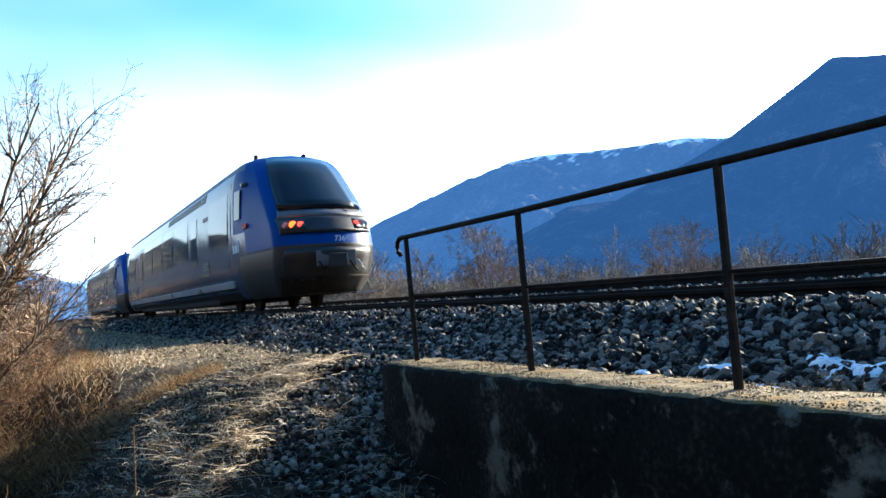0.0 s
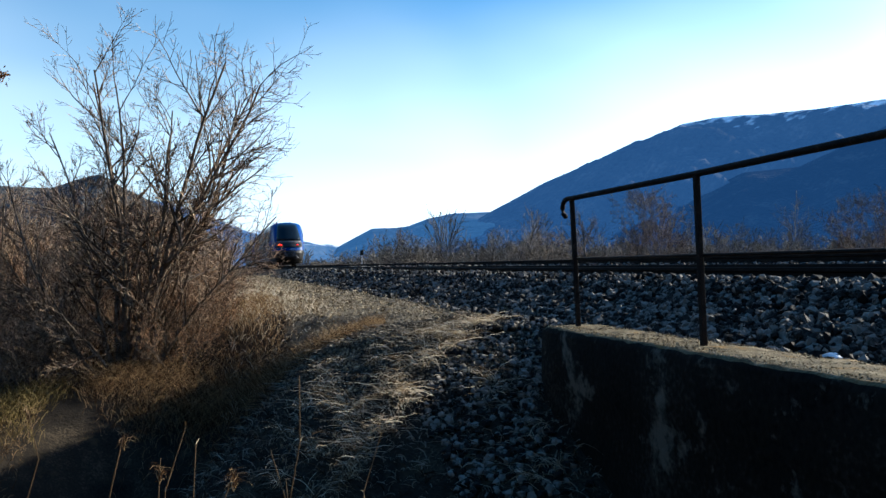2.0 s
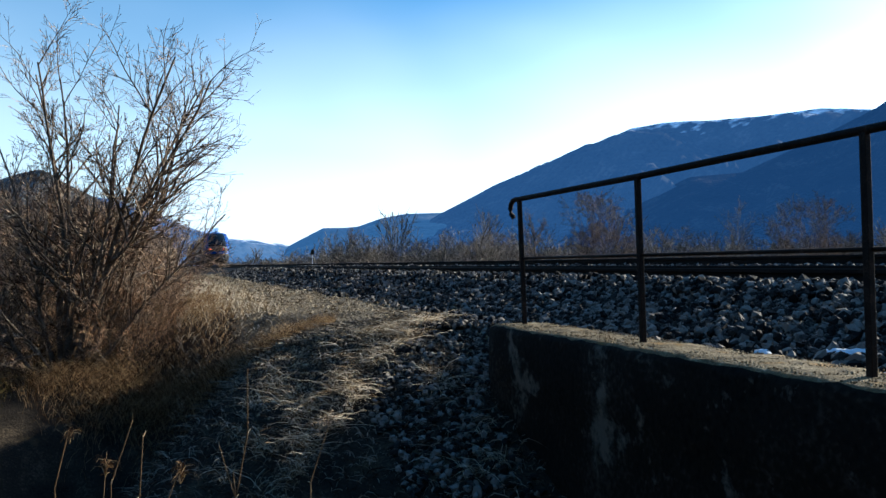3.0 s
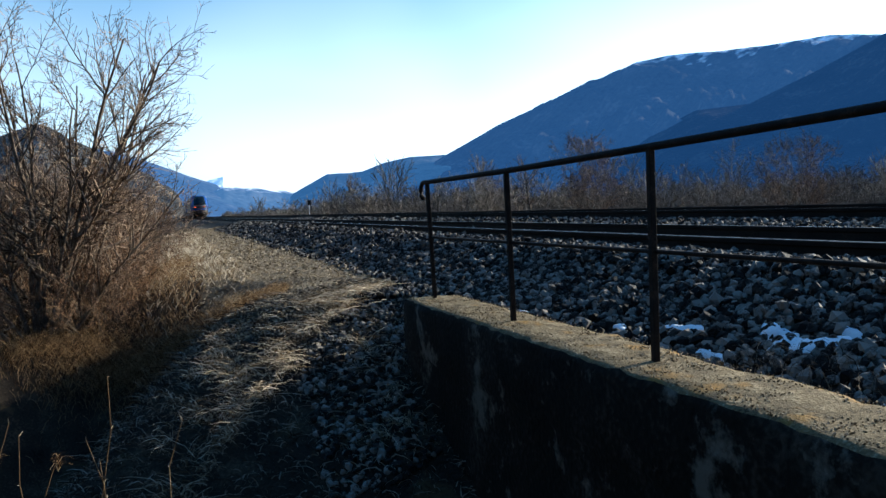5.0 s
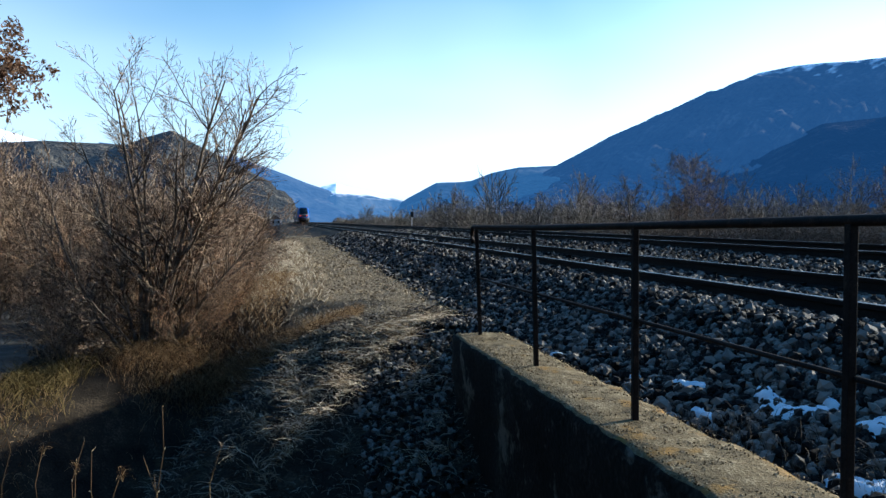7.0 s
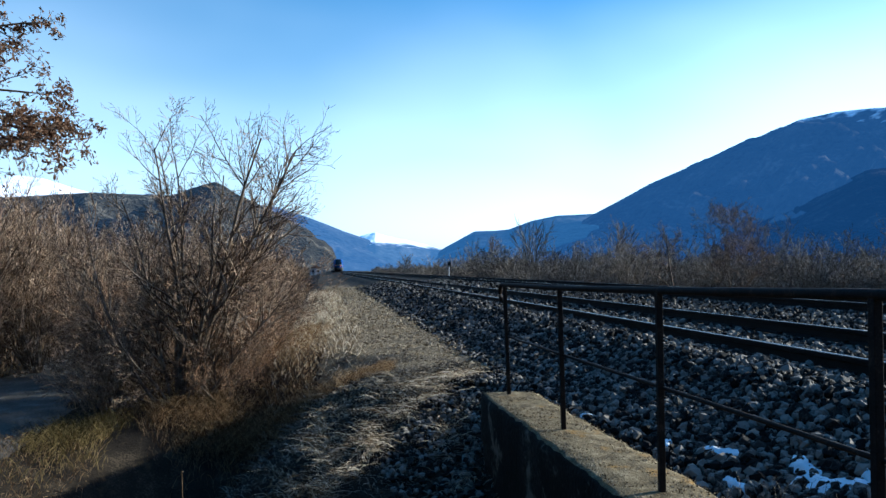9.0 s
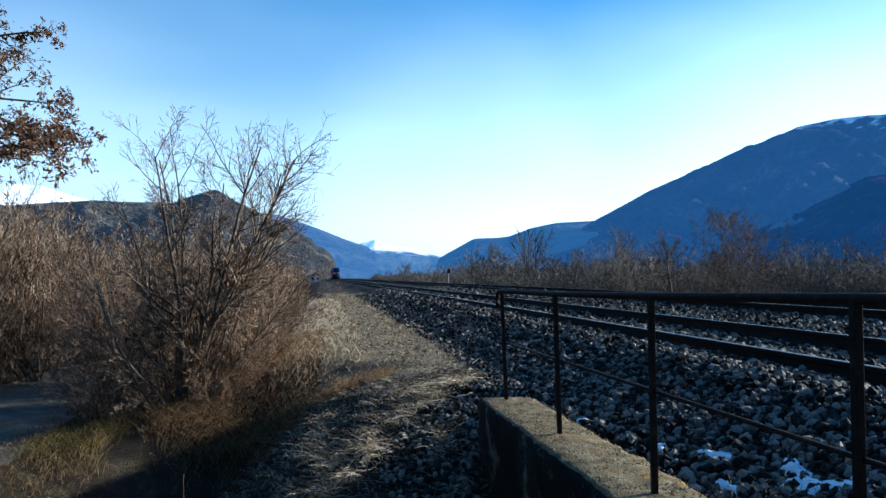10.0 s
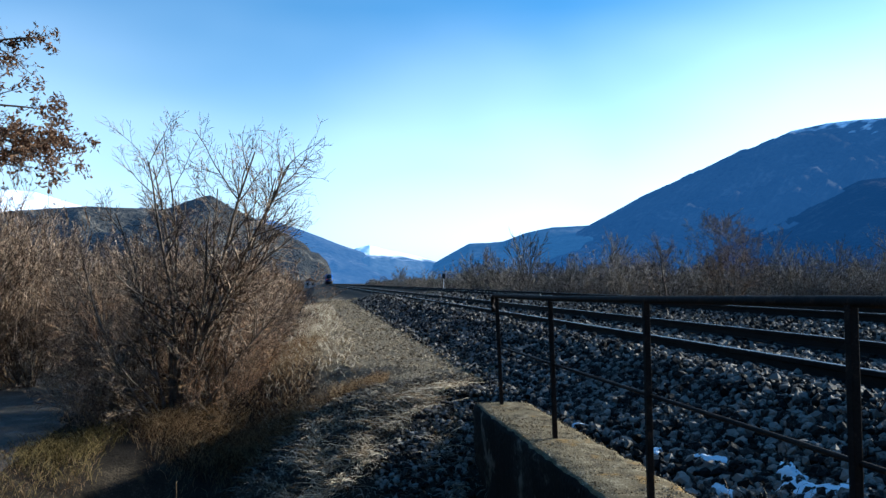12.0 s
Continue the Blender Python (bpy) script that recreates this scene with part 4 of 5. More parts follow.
def build_woods():
    """The leafless wood across the line, with unseen trees added behind the viewer."""
    rnd = np.random.RandomState(41)
    kinds = [tree_rows(s, 8.0) for s in (1, 2, 3, 4)]
    clump = []
    for k in range(5):
        rows = []
        for _ in range(4 if k < 4 else 3):
            sprout(rnd, (rnd.normal(0, 0.35), rnd.normal(0, 0.35), -0.2), (rnd.normal(0, 0.22), rnd.normal(0, 0.22), 1.0), rnd.uniform(2.0, 3.1) * (1.0 if k < 4 else 1.5), 0.03, 0,
                   [(6, 10, 0.9 if k < 4 else 0.25, 0.55, 0.0, 0.12), (4, 7, 0.8 if k < 4 else 0.3, 0.5, 0.02, 0.18), (2, 0, 0.7, 0.5, 0.03, 0.25)], rows)
        clump.append(np.array(rows))
    single = shrub_rows(21, 6, 7.0, 0.55, [(10, 13, 0.7, 0.42, 0.02, 0.07), (6, 9, 0.65, 0.5, 0.03, 0.10), (4, 5, 0.65, 0.5, 0.03, 0.12), (3, 0, 0.5, 0.5, 0.03, 0.14)])
    V, F, base = [], [], 0
    spots = []
    for _ in range(600):
        a = radians(rnd.uniform(8, 66))
        dist = 48 + 50 * rnd.uniform() ** 1.4
        x, y = dist * math.sin(a), dist * math.cos(a)
        if x - float(bend(y)) > 13:
            spots.append((x, y, rnd.uniform(0.75, 1.2) * (0.78 + 0.006 * dist)))
    for _ in range(260):
        y = 75 + 260 * rnd.uniform() ** 1.3
        spots.append((14 + rnd.uniform(0, 26) + 0.02 * y, y, rnd.uniform(0.8, 1.3)))
    for _ in range(70):        # unseen trees added behind the viewer to cut low sky light
        spots.append((rnd.uniform(-30, -4), rnd.uniform(-34, -9), rnd.uniform(1.1, 1.7)))
    for x, y, s in spots:
        dist = math.hypot(x, y)
        tall = rnd.uniform() < 0.02
        rows = kinds[rnd.randint(0, 4)] if tall else clump[rnd.choice([0, 0, 0, 1, 1, 1, 1, 2, 2, 2, 2, 3, 3, 3, 3, 4])]
        rows = rows[rows[:, 8] < 3]
        if dist > 72:
            rows = np.concatenate([rows[rows[:, 8] < 2], rows[rows[:, 8] == 2][rnd.randint(0, 2)::2]])
        rows = rows.copy()
        rows[:, 6:8] *= 0.55 if tall else 1.0
        v, f = tubes(rows, 3, 0.006 + 0.00013 * dist)
        a = rnd.uniform(0, 6.28)
        c, si = math.cos(a), math.sin(a)
        w = np.stack([v[:, 0] * c - v[:, 1] * si, v[:, 0] * si + v[:, 1] * c, v[:, 2] * rnd.uniform(0.8, 1.1)], -1) * (s * (0.62 if tall else 1.0)) + [x, y, float(ground(x, y)) - 0.1]
        V.append(w), F.append(f + base)
        base += len(v)
    tagged(new("woods", arrays_mesh("woods", np.concatenate(V), np.concatenate(F), [M["wood_far"]])), "leafless grey-brown wood beyond the railway, with unseen trees added behind the viewer", "woods", kind="stuff")
    # single trees that stand out before it
    for az, dist, s, k in ((31.2, 44, 0.85, 0), (27.0, 50, 0.6, 1), (45.2, 40, 0.72, 0), (24.0, 70, 0.7, 0), (12.8, 95, 0.75, 1)):
        x, y = dist * math.sin(radians(az)) - 2, dist * math.cos(radians(az)) - 4
        plant("bare_tree", kinds[k] if k else single, (x, y), "slender leafless tree before the wood", "tree", "single trees by the wood", M["bark"], M["twig"], 0.0085, 7 * az, s)


build_shrubs()
build_oak()
build_woods()
build_grass()
build_stalks()

# ---- mountains ----


def mountain(name, label, ridge, dist, material, foot=0.45, gully=0.10, seed=0, rough=1.0, slant=0.0):
    """A slope that rises to a ridge given as (bearing, angle above the eye) in degrees."""
    az = np.linspace(ridge[0][0], ridge[-1][0], 220)
    el = np.interp(az, [r[0] for r in ridge], [r[1] for r in ridge])
    rows = 46
    t = np.linspace(0, 1, rows)
    A, T = np.meshgrid(az, t)
    E = np.repeat(el[None], rows, 0)
    D = dist * (foot + (1 - foot) * T)
    H = dist * np.tan(np.radians(E))
    s = A / 57.3 * dist
    n = np.zeros_like(A)
    for o, (w, amp) in enumerate(((dist / 8, 1.0), (dist / 19, 0.5), (dist / 45, 0.28), (dist / 110, 0.16))):
        n += amp * np.array([[noise.noise((s[i, j] / w + slant * T[i, j] * dist / w, T[i, j] * dist * 0.45 / w, seed + o * 7.3)) for j in range(A.shape[1])] for i in range(rows)])
    prof = T ** 1.15
    Z = H * prof + gully * rough * n * H * (np.sin(np.pi * T) ** 0.8) - 30 * (1 - T)
    Z = Z + (T == 1) * H * 0.008 * np.sign(n) * np.abs(n) ** 0.8
    X, Y = D * np.sin(np.radians(A)) - 2, D * np.cos(np.radians(A)) - 4
    me = arrays_mesh(name, np.stack([X, Y, Z + 0.8], -1).reshape(-1, 3), grid_faces(len(az), rows), [material], shade=True)
    tagged(new(name, me), label, "mountain", kind="structure")


# each slope's blue haze is emitted by its own material
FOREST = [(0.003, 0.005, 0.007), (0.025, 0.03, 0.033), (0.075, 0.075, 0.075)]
mountain("backdrop_main_ridge", "wooded mountain ridge under painted blue haze with snow near its crest", [(8, -0.5), (13, 0.4), (16.4, 2.0), (20.4, 4.3), (24.4, 6.4), (26.8, 7.35), (30.7, 9.1), (31.1, 9.35), (31.6, 9.3), (34.3, 10.4), (36.5, 10.7), (40, 10.62), (46.8, 11.05), (49.9, 10.64), (60, 9.5), (66, 6), (75, 3)], 4000,
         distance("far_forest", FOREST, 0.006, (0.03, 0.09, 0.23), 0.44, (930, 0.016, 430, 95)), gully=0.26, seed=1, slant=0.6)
# the shoulder's shade is put into forest colours darker than FOREST
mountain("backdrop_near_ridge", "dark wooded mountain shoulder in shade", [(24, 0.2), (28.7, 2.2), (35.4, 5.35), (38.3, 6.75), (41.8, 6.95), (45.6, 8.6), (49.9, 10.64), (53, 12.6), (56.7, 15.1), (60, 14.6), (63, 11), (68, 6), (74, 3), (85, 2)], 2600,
         distance("shaded_forest", [(0.003, 0.004, 0.006), (0.012, 0.014, 0.018), (0.05, 0.05, 0.05)], 0.012, (0.018, 0.062, 0.17), 0.4), gully=0.16, seed=4)
mountain("backdrop_centre_hills", "wooded hills under painted blue haze at the valley's end", [(6.5, 0.0), (7.8, 0.85), (9.5, 1.9), (11.6, 3.05), (13.2, 3.1), (14.2, 3.2), (15.8, 3.8), (17.7, 4.2), (20.4, 4.3), (24, 3)], 4400,
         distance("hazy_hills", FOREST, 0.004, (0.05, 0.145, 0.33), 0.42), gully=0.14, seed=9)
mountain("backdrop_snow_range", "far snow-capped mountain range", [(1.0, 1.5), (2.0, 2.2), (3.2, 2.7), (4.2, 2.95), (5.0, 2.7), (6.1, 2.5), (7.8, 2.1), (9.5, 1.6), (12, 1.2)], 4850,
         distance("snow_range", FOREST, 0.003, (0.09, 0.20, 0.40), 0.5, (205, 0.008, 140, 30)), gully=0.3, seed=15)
mountain("backdrop_blue_slope", "wooded slope under painted blue haze running down to the valley", [(-12, 5.4), (-6, 5.0), (-3, 4.7), (-0.9, 4.05), (0.6, 3.5), (2.0, 2.95), (3.4, 2.5), (5, 1.9), (7, 1.1), (9, 0.2)], 4300,
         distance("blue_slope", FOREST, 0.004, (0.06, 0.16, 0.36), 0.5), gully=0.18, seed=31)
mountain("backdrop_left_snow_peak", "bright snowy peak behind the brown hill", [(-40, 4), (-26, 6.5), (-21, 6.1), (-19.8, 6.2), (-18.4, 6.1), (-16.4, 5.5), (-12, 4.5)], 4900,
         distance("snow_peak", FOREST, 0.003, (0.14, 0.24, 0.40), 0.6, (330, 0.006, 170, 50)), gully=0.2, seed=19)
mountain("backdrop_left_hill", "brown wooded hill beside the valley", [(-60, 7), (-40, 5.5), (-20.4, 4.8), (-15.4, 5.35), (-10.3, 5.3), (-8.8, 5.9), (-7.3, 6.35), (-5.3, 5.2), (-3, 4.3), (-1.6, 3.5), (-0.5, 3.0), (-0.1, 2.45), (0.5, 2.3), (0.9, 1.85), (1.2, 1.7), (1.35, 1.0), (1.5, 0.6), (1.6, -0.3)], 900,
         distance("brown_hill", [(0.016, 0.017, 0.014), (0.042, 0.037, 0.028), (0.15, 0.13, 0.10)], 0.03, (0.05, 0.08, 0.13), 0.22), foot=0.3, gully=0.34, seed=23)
# unseen slope, added to keep low sky light off the shaded faces
mountain("backdrop_unseen_rear_slope", "unseen wooded slope added behind the viewer to block low sky", [(-262, 2), (-250, 12), (-230, 25), (-180, 24), (-130, 27), (-90, 24), (-60, 15), (-48, 8)], 1600,
         distance("rear_block_forest", FOREST, 0.008, (0.03, 0.06, 0.12), 0.1), foot=0.25, gully=0.12, seed=41)

# ---- train ----
LENGTH = 28.9


def side_x(z):
    """Half width of the body at a height over the rail."""
    return float(np.interp(z, [0.30, 0.55, 1.0, 2.2, 2.9, 3.3, 3.58, 3.68, 3.76, 3.8, 3.84], [1.12, 1.34, 1.45, 1.45, 1.40, 1.34, 1.24, 1.12, 0.88, 0.6, 0.0]))


def face_y(x, z):
    """How far the rounded end lies behind its foremost point."""
    back = float(np.interp(z, [0.3, 0.7, 1.2, 1.7, 2.1, 3.4, 3.65, 3.84], [0.62, 0.2, 0.0, 0.06, 0.30, 1.75, 2.15, 2.7]))
    return back + 0.62 * (abs(x) / 1.2) ** 2.2


def nose(s):
    """Share of the full width at s metres behind the end."""
    return 0.80 + 0.20 * math.sin(min(1, s / 3.8) * math.pi / 2)


ZS = [0.30, 0.55, 1.0, 1.34, 1.40, 1.9, 2.5, 2.9, 3.1, 3.3, 3.45, 3.58, 3.68, 3.76, 3.8, 3.84]
SILVER = surf("silver_paint", [(0.05, 0.068, 0.108), (0.068, 0.09, 0.138)], scale=0.6, fine=14, rough=0.14, bump=0.0, metal=0.0, gloss_var=0.04)
SILVER.node_tree.nodes["Principled BSDF"].inputs["Specular IOR Level"].default_value = 0.2
SILVER_BRIGHT = surf("bright_silver_paint", [(0.4, 0.42, 0.46), (0.5, 0.52, 0.56)], scale=0.6, fine=14, rough=0.3, bump=0.0, metal=0.4)
BLUE = surf("blue_paint", [(0.001, 0.045, 0.235), (0.002, 0.058, 0.28)], scale=0.6, fine=14, rough=0.38, bump=0.02)
BLUE.node_tree.nodes["Principled BSDF"].inputs["Specular IOR Level"].default_value = 0.1
GREY = surf("grey_paint", [(0.035, 0.035, 0.036), (0.05, 0.05, 0.052)], scale=1.2, fine=14, rough=0.35, bump=0.03)
GREY.node_tree.nodes["Principled BSDF"].inputs["Specular IOR Level"].default_value = 0.3
ROOF = surf("roof_paint", [(0.10, 0.115, 0.145), (0.15, 0.165, 0.2)], scale=1.2, fine=14, rough=0.5, bump=0.03)
BLACK = surf("black_plastic", [(0.008, 0.008, 0.009), (0.018, 0.018, 0.02)], scale=4, fine=40, rough=0.45, bump=0.05)
UNDER = surf("underframe_grime", [(0.012, 0.011, 0.01), (0.035, 0.03, 0.026)], scale=4, fine=40, rough=0.85, bump=0.3)
SCREEN_SILL = surf("sill_paint", [(0.10, 0.10, 0.105), (0.14, 0.14, 0.15)], scale=1.2, fine=14, rough=0.4, bump=0.03)
GLASS = plain("dark_glass", (0.006, 0.010, 0.015), 0.08)
GLASS.node_tree.nodes["Principled BSDF"].inputs["Specular IOR Level"].default_value = 0.3
SIDE_GLASS = plain("side_glass", (0.004, 0.008, 0.016), 0.05)
SIDE_GLASS.node_tree.nodes["Principled BSDF"].inputs["Specular IOR Level"].default_value = 0.3
CHROME = plain("bare_steel", (0.5, 0.5, 0.5), 0.3, 1.0)
WHITE = plain("white_marking", (0.8, 0.8, 0.8), 0.5)
TAIL = plain("tail_light_glow", (0.6, 0.02, 0.01), 0.3, glow=((1.0, 0.03, 0.02), 1.6))
AMBER = plain("lit_lamp_glow", (0.8, 0.2, 0.03), 0.3, glow=((1.0, 0.09, 0.012), 1.5))
LENS = plain("lamp_lens", (0.35, 0.36, 0.38), 0.1, coat=1.0)


def body_shell():
    """The car body from end to end, lofted, with rounded ends."""
    bm = bmesh.new()
    stations = [0, 0.2, 0.45, 0.8, 1.2, 1.6, 2.0, 2.6, 3.2, 4.0, 6, 10, 14.45]
    stations += [LENGTH - s for s in stations[:-1][::-1]]
    ring = [(1, z) for z in ZS] + [(-1, z) for z in ZS[:-1][::-1]]
    loops = []
    for st in stations:
        e = min(st, LENGTH - st)
        k = max(0.0, 1 - e / 3.2)
        lp = []
        for sg, z in ring:
            x = sg * side_x(z) * nose(e)
            off = face_y(x, z) * k ** 1.2
            lp.append(bm.verts.new((x, st + off if st < LENGTH / 2 else st - off, z)))
        loops.append(lp)
    for a, b, st in zip(loops, loops[1:], stations):
        for i in range(len(ring) - 1):
            f = bm.faces.new((a[i], a[i + 1], b[i + 1], b[i]))
            z = (ring[i][1] + ring[i + 1][1]) / 2
            e = min(st, LENGTH - st - 0.5)
            f.material_index = 2 if z > 3.5 and e > 1.4 else 1 if (z > 1.37 and e < 2.0) or (z > 1.95 and e < 3.1) else 3 if z < 1.37 and e < 2.2 else 0
            f.smooth = True
    # rounded end faces
    m = len(ZS)
    for lp, sign in ((loops[0], 1), (loops[-1], -1)):
        st = 0 if sign > 0 else LENGTH
        cols = 9
        gridv = []
        for i in range(m):
            r, l = lp[i], lp[len(ring) - 1 - i] if i < m - 1 else lp[m - 1]
            z = ZS[i]
            row = [r]
            if i < m - 1:
                for c in range(1, cols):
                    x = r.co.x + (l.co.x - r.co.x) * c / cols
                    row.append(bm.verts.new((x, st + sign * face_y(x, z), z)))
                row.append(l)
            gridv.append(row)
        for i in range(m - 2):
            for c in range(cols):
                q = (gridv[i][c], gridv[i][c + 1], gridv[i + 1][c + 1], gridv[i + 1][c])
                f = bm.faces.new(q if sign > 0 else q[::-1])
                f.material_index = 1 if (ZS[i] + ZS[i + 1]) / 2 > 1.37 else 3
                f.smooth = True
        for c in range(cols):
            q = (gridv[m - 2][c], gridv[m - 2][c + 1], gridv[m - 1][0])
            f = bm.faces.new(q if sign > 0 else q[::-1])
            f.material_index = 1
    bm.normal_update()
    bmesh.ops.recalc_face_normals(bm, faces=bm.faces)
    return bm


def end_panel(outline, end, proud, cols=8, rows=6):
    """A panel that follows the rounded end: outline gives (z, half width) from below; x0, x1 may be given as two halves."""
    bm = bmesh.new()
    st, sg = (0, 1) if end == 0 else (LENGTH, -1)
    zs = [o[0] for o in outline]
    gz = np.linspace(zs[0], zs[-1], rows + 1)
    front, rear = [], []
    for z in gz:
        lo = float(np.interp(z, zs, [o[1] for o in outline]))
        hi = float(np.interp(z, zs, [o[2] for o in outline]))
        front.append([bm.verts.new((lo + (hi - lo) * c / cols, st + sg * (face_y(lo + (hi - lo) * c / cols, z) - proud), z)) for c in range(cols + 1)])
        rear.append([bm.verts.new((lo + (hi - lo) * c / cols, st + sg * (face_y(lo + (hi - lo) * c / cols, z) + 0.05), z)) for c in range(cols + 1)])
    for i in range(rows):
        for c in range(cols):
            bm.faces.new((front[i][c], front[i][c + 1], front[i + 1][c + 1], front[i + 1][c])).smooth = True
        bm.faces.new((front[i][0], front[i + 1][0], rear[i + 1][0], rear[i][0])), bm.faces.new((front[i][cols], rear[i][cols], rear[i + 1][cols], front[i + 1][cols]))
    for c in range(cols):
        bm.faces.new((front[0][c], rear[0][c], rear[0][c + 1], front[0][c + 1])), bm.faces.new((front[rows][c], front[rows][c + 1], rear[rows][c + 1], rear[rows][c]))
    bmesh.ops.recalc_face_normals(bm, faces=bm.faces)
    return bm


def side_panel(y0, y1, z0, z1, side, proud=0.006, rows=5, e_shift=0.0):
    """A panel on the side wall that follows its curve."""
    bm = bmesh.new()
    n = max(2, int((y1 - y0) / 0.5))
    g = []
    for i in range(rows + 1):
        z = z0 + (z1 - z0) * i / rows
        row = []
        for c in range(n + 1):
            y = y0 + (y1 - y0) * c / n
            e = min(y, LENGTH - y)
            row.append((bm.verts.new((side * (side_x(z) * nose(e) + proud), y, z)), bm.verts.new((side * (side_x(z) * nose(e) - 0.03), y, z))))
        g.append(row)
    for i in range(rows):
        for c in range(n):
            bm.faces.new((g[i][c][0], g[i][c + 1][0], g[i + 1][c + 1][0], g[i + 1][c][0]))
    for i in range(rows):
        for c in (0, n):
            bm.faces.new((g[i][c][0], g[i + 1][c][0], g[i + 1][c][1], g[i][c][1]))
    for c in range(n):
        for i in (0, rows):
            bm.faces.new((g[i][c][0], g[i][c + 1][0], g[i][c + 1][1], g[i][c][1]))
    bmesh.ops.recalc_face_normals(bm, faces=bm.faces)
    return bm


def lettering(text, size, parent, m, material, name="number"):
    cu = bpy.data.curves.new(name, "FONT")
    cu.body, cu.size, cu.extrude, cu.align_x = text, size, 0.002, "CENTER"
    tmp = bpy.data.objects.new("tmp", cu)
    scene.collection.objects.link(tmp)
    dg = bpy.context.evaluated_depsgraph_get()
    me = bpy.data.meshes.new_from_object(tmp.evaluated_get(dg))
    bpy.data.objects.remove(tmp)
    me.materials.clear()
    me.materials.append(material)
    ob = part_mesh(name, me, parent, "white painted running number")
    ob.matrix_local = m
    return ob


def build_train():
    t = thing("railcar", "blue and silver diesel railcar running away on the near track", "train", "coupled railcars")
    body = part("body", body_shell(), [SILVER, BLUE, ROOF, GREY], t)
    for end in (0, 1):
        sg, st = (1, 0) if end == 0 else (-1, LENGTH)
        part("windscreen", end_panel([(2.22, -0.98, 0.98), (2.8, -0.93, 0.93), (3.42, -0.84, 0.84), (3.62, -0.79, 0.79), (3.70, -0.72, 0.72)], end, 0.045), GLASS, t, "large dark sloping windscreen")
        part("light_band", end_panel([(1.66, -1.05, 1.05), (2.02, -1.07, 1.07)], end, 0.014), BLACK, t, "glossy black band that holds the lamps")
        part("screen_sill", end_panel([(2.02, -1.04, 1.04), (2.22, -0.99, 0.99)], end, 0.012, rows=2), SCREEN_SILL, t)
        part("coupler_recess", end_panel([(0.62, -0.84, 0.84), (0.75, -0.98, 0.98), (1.25, -1.02, 1.02), (1.31, -0.98, 0.98)], end, 0.008), BLACK, t, "black recess round the coupler")
        part("buffer_skirt", end_panel([(0.32, -0.95, 0.95), (0.70, -1.05, 1.05)], end, 0.01), UNDER, t)
        # two wells, each with a headlamp and a tail lamp
        for side in (-1, 1):
            a, b = sorted((side * 0.56, side * 1.03))
            well = part("lamp_well", end_panel([(1.72, a, b), (1.97, a, b)], end, 0.019, cols=4, rows=2), GREY, t, "dark lens cover over the lamps")
            for x, r, lit in ((0.93, 0.075, False), (0.79, 0.085, side < 0), (0.645, 0.07, True)):
                x *= side
                mm = LENS if end or not lit else AMBER if abs(x) == 0.79 else TAIL
                y = st + sg * (face_y(x, 1.845) - 0.019)
                part("lamp", tube([(x, y + sg * 0.03, 1.845), (x, y - sg * 0.010, 1.845)], r, 18), mm, well, "glowing red tail lamp" if mm in (TAIL, AMBER) else "clear lamp lens")
        # coupler and hoses
        y = st + sg * face_y(0, 1.0)
        cp = part("coupler", tube([(0, y + sg * 0.1, 1.0), (0, y - sg * 0.22, 1.0)], 0.1, 14), UNDER, t, "dark automatic coupler")
        part("coupler_head", box(-0.2, 0.2, min(y - sg * 0.34, y - sg * 0.2), max(y - sg * 0.34, y - sg * 0.2), 0.86, 1.16), GREY, cp, bevel=0.03)
        part("coupler_plate", box(-0.42, 0.5, min(y - sg * 0.02, y - sg * 0.05), max(y - sg * 0.02, y - sg * 0.05), 0.9, 1.24), SCREEN_SILL, t, "grey electric coupler cover", bevel=0.012)
        for x in (-0.36, 0.36, 0.55):
            part("hose", tube([(x, y + sg * 0.02, 1.02), (x, y - sg * 0.10, 0.98), (x + 0.04, y - sg * 0.14, 0.86), (x + 0.14, y - sg * 0.08, 0.78)], 0.02, 8), CHROME if x == 0.55 else UNDER, t, shade=True)
        part("step_plate", box(0.55, 1.05, min(st + sg * 0.3, st + sg * 0.55), max(st + sg * 0.3, st + sg * 0.55), 0.26, 0.30), CHROME, t, bevel=0.006)
        for x0, x1, z0, z1 in ((-0.55, 0.12, 2.14, 2.42), (0.5, -0.05, 2.14, 2.36)):
            q = [(x0 + (x1 - x0) * k / 4, st + sg * (face_y(x0, z0 + (z1 - z0) * k / 4) - 0.035), z0 + (z1 - z0) * k / 4) for k in range(5)]
            part("wiper", tube(q, 0.011, 6), BLACK, t)
        lettering("73643", 0.17, t, pose(0.22 * sg, st + sg * (face_y(0.0, 1.5) - 0.03), 1.44, 90, 0, 0 if end == 0 else 180), WHITE)
        for side in (-1, 1):
            yc = st + sg * 2.0
            q = [(side * 1.25, st + sg * (2.35 + 0.16 * k), 3.05 + 0.02 * k) for k in range(4)]
            part("mirror_pod", tube(q, [0.05, 0.09, 0.08, 0.03], 10), SILVER, t, shade=True)
            a, b = sorted((st + sg * 2.6, st + sg * 3.05))
            part("cab_window", side_panel(a, b, 2.25, 2.95, side), SIDE_GLASS, t)
            a, b = sorted((st + sg * 3.4, st + sg * 3.44))
            part("door_seam", side_panel(a, b, 0.62, 3.2, side, 0.003), BLACK, t)
            a, b = sorted((st + sg * 3.75, st + sg * 6.0))
            part("window", side_panel(a, b, 1.72, 3.02, side), SIDE_GLASS, t, "dark tinted saloon window")
            a, b = sorted((st + sg * 6.3, st + sg * 6.36))
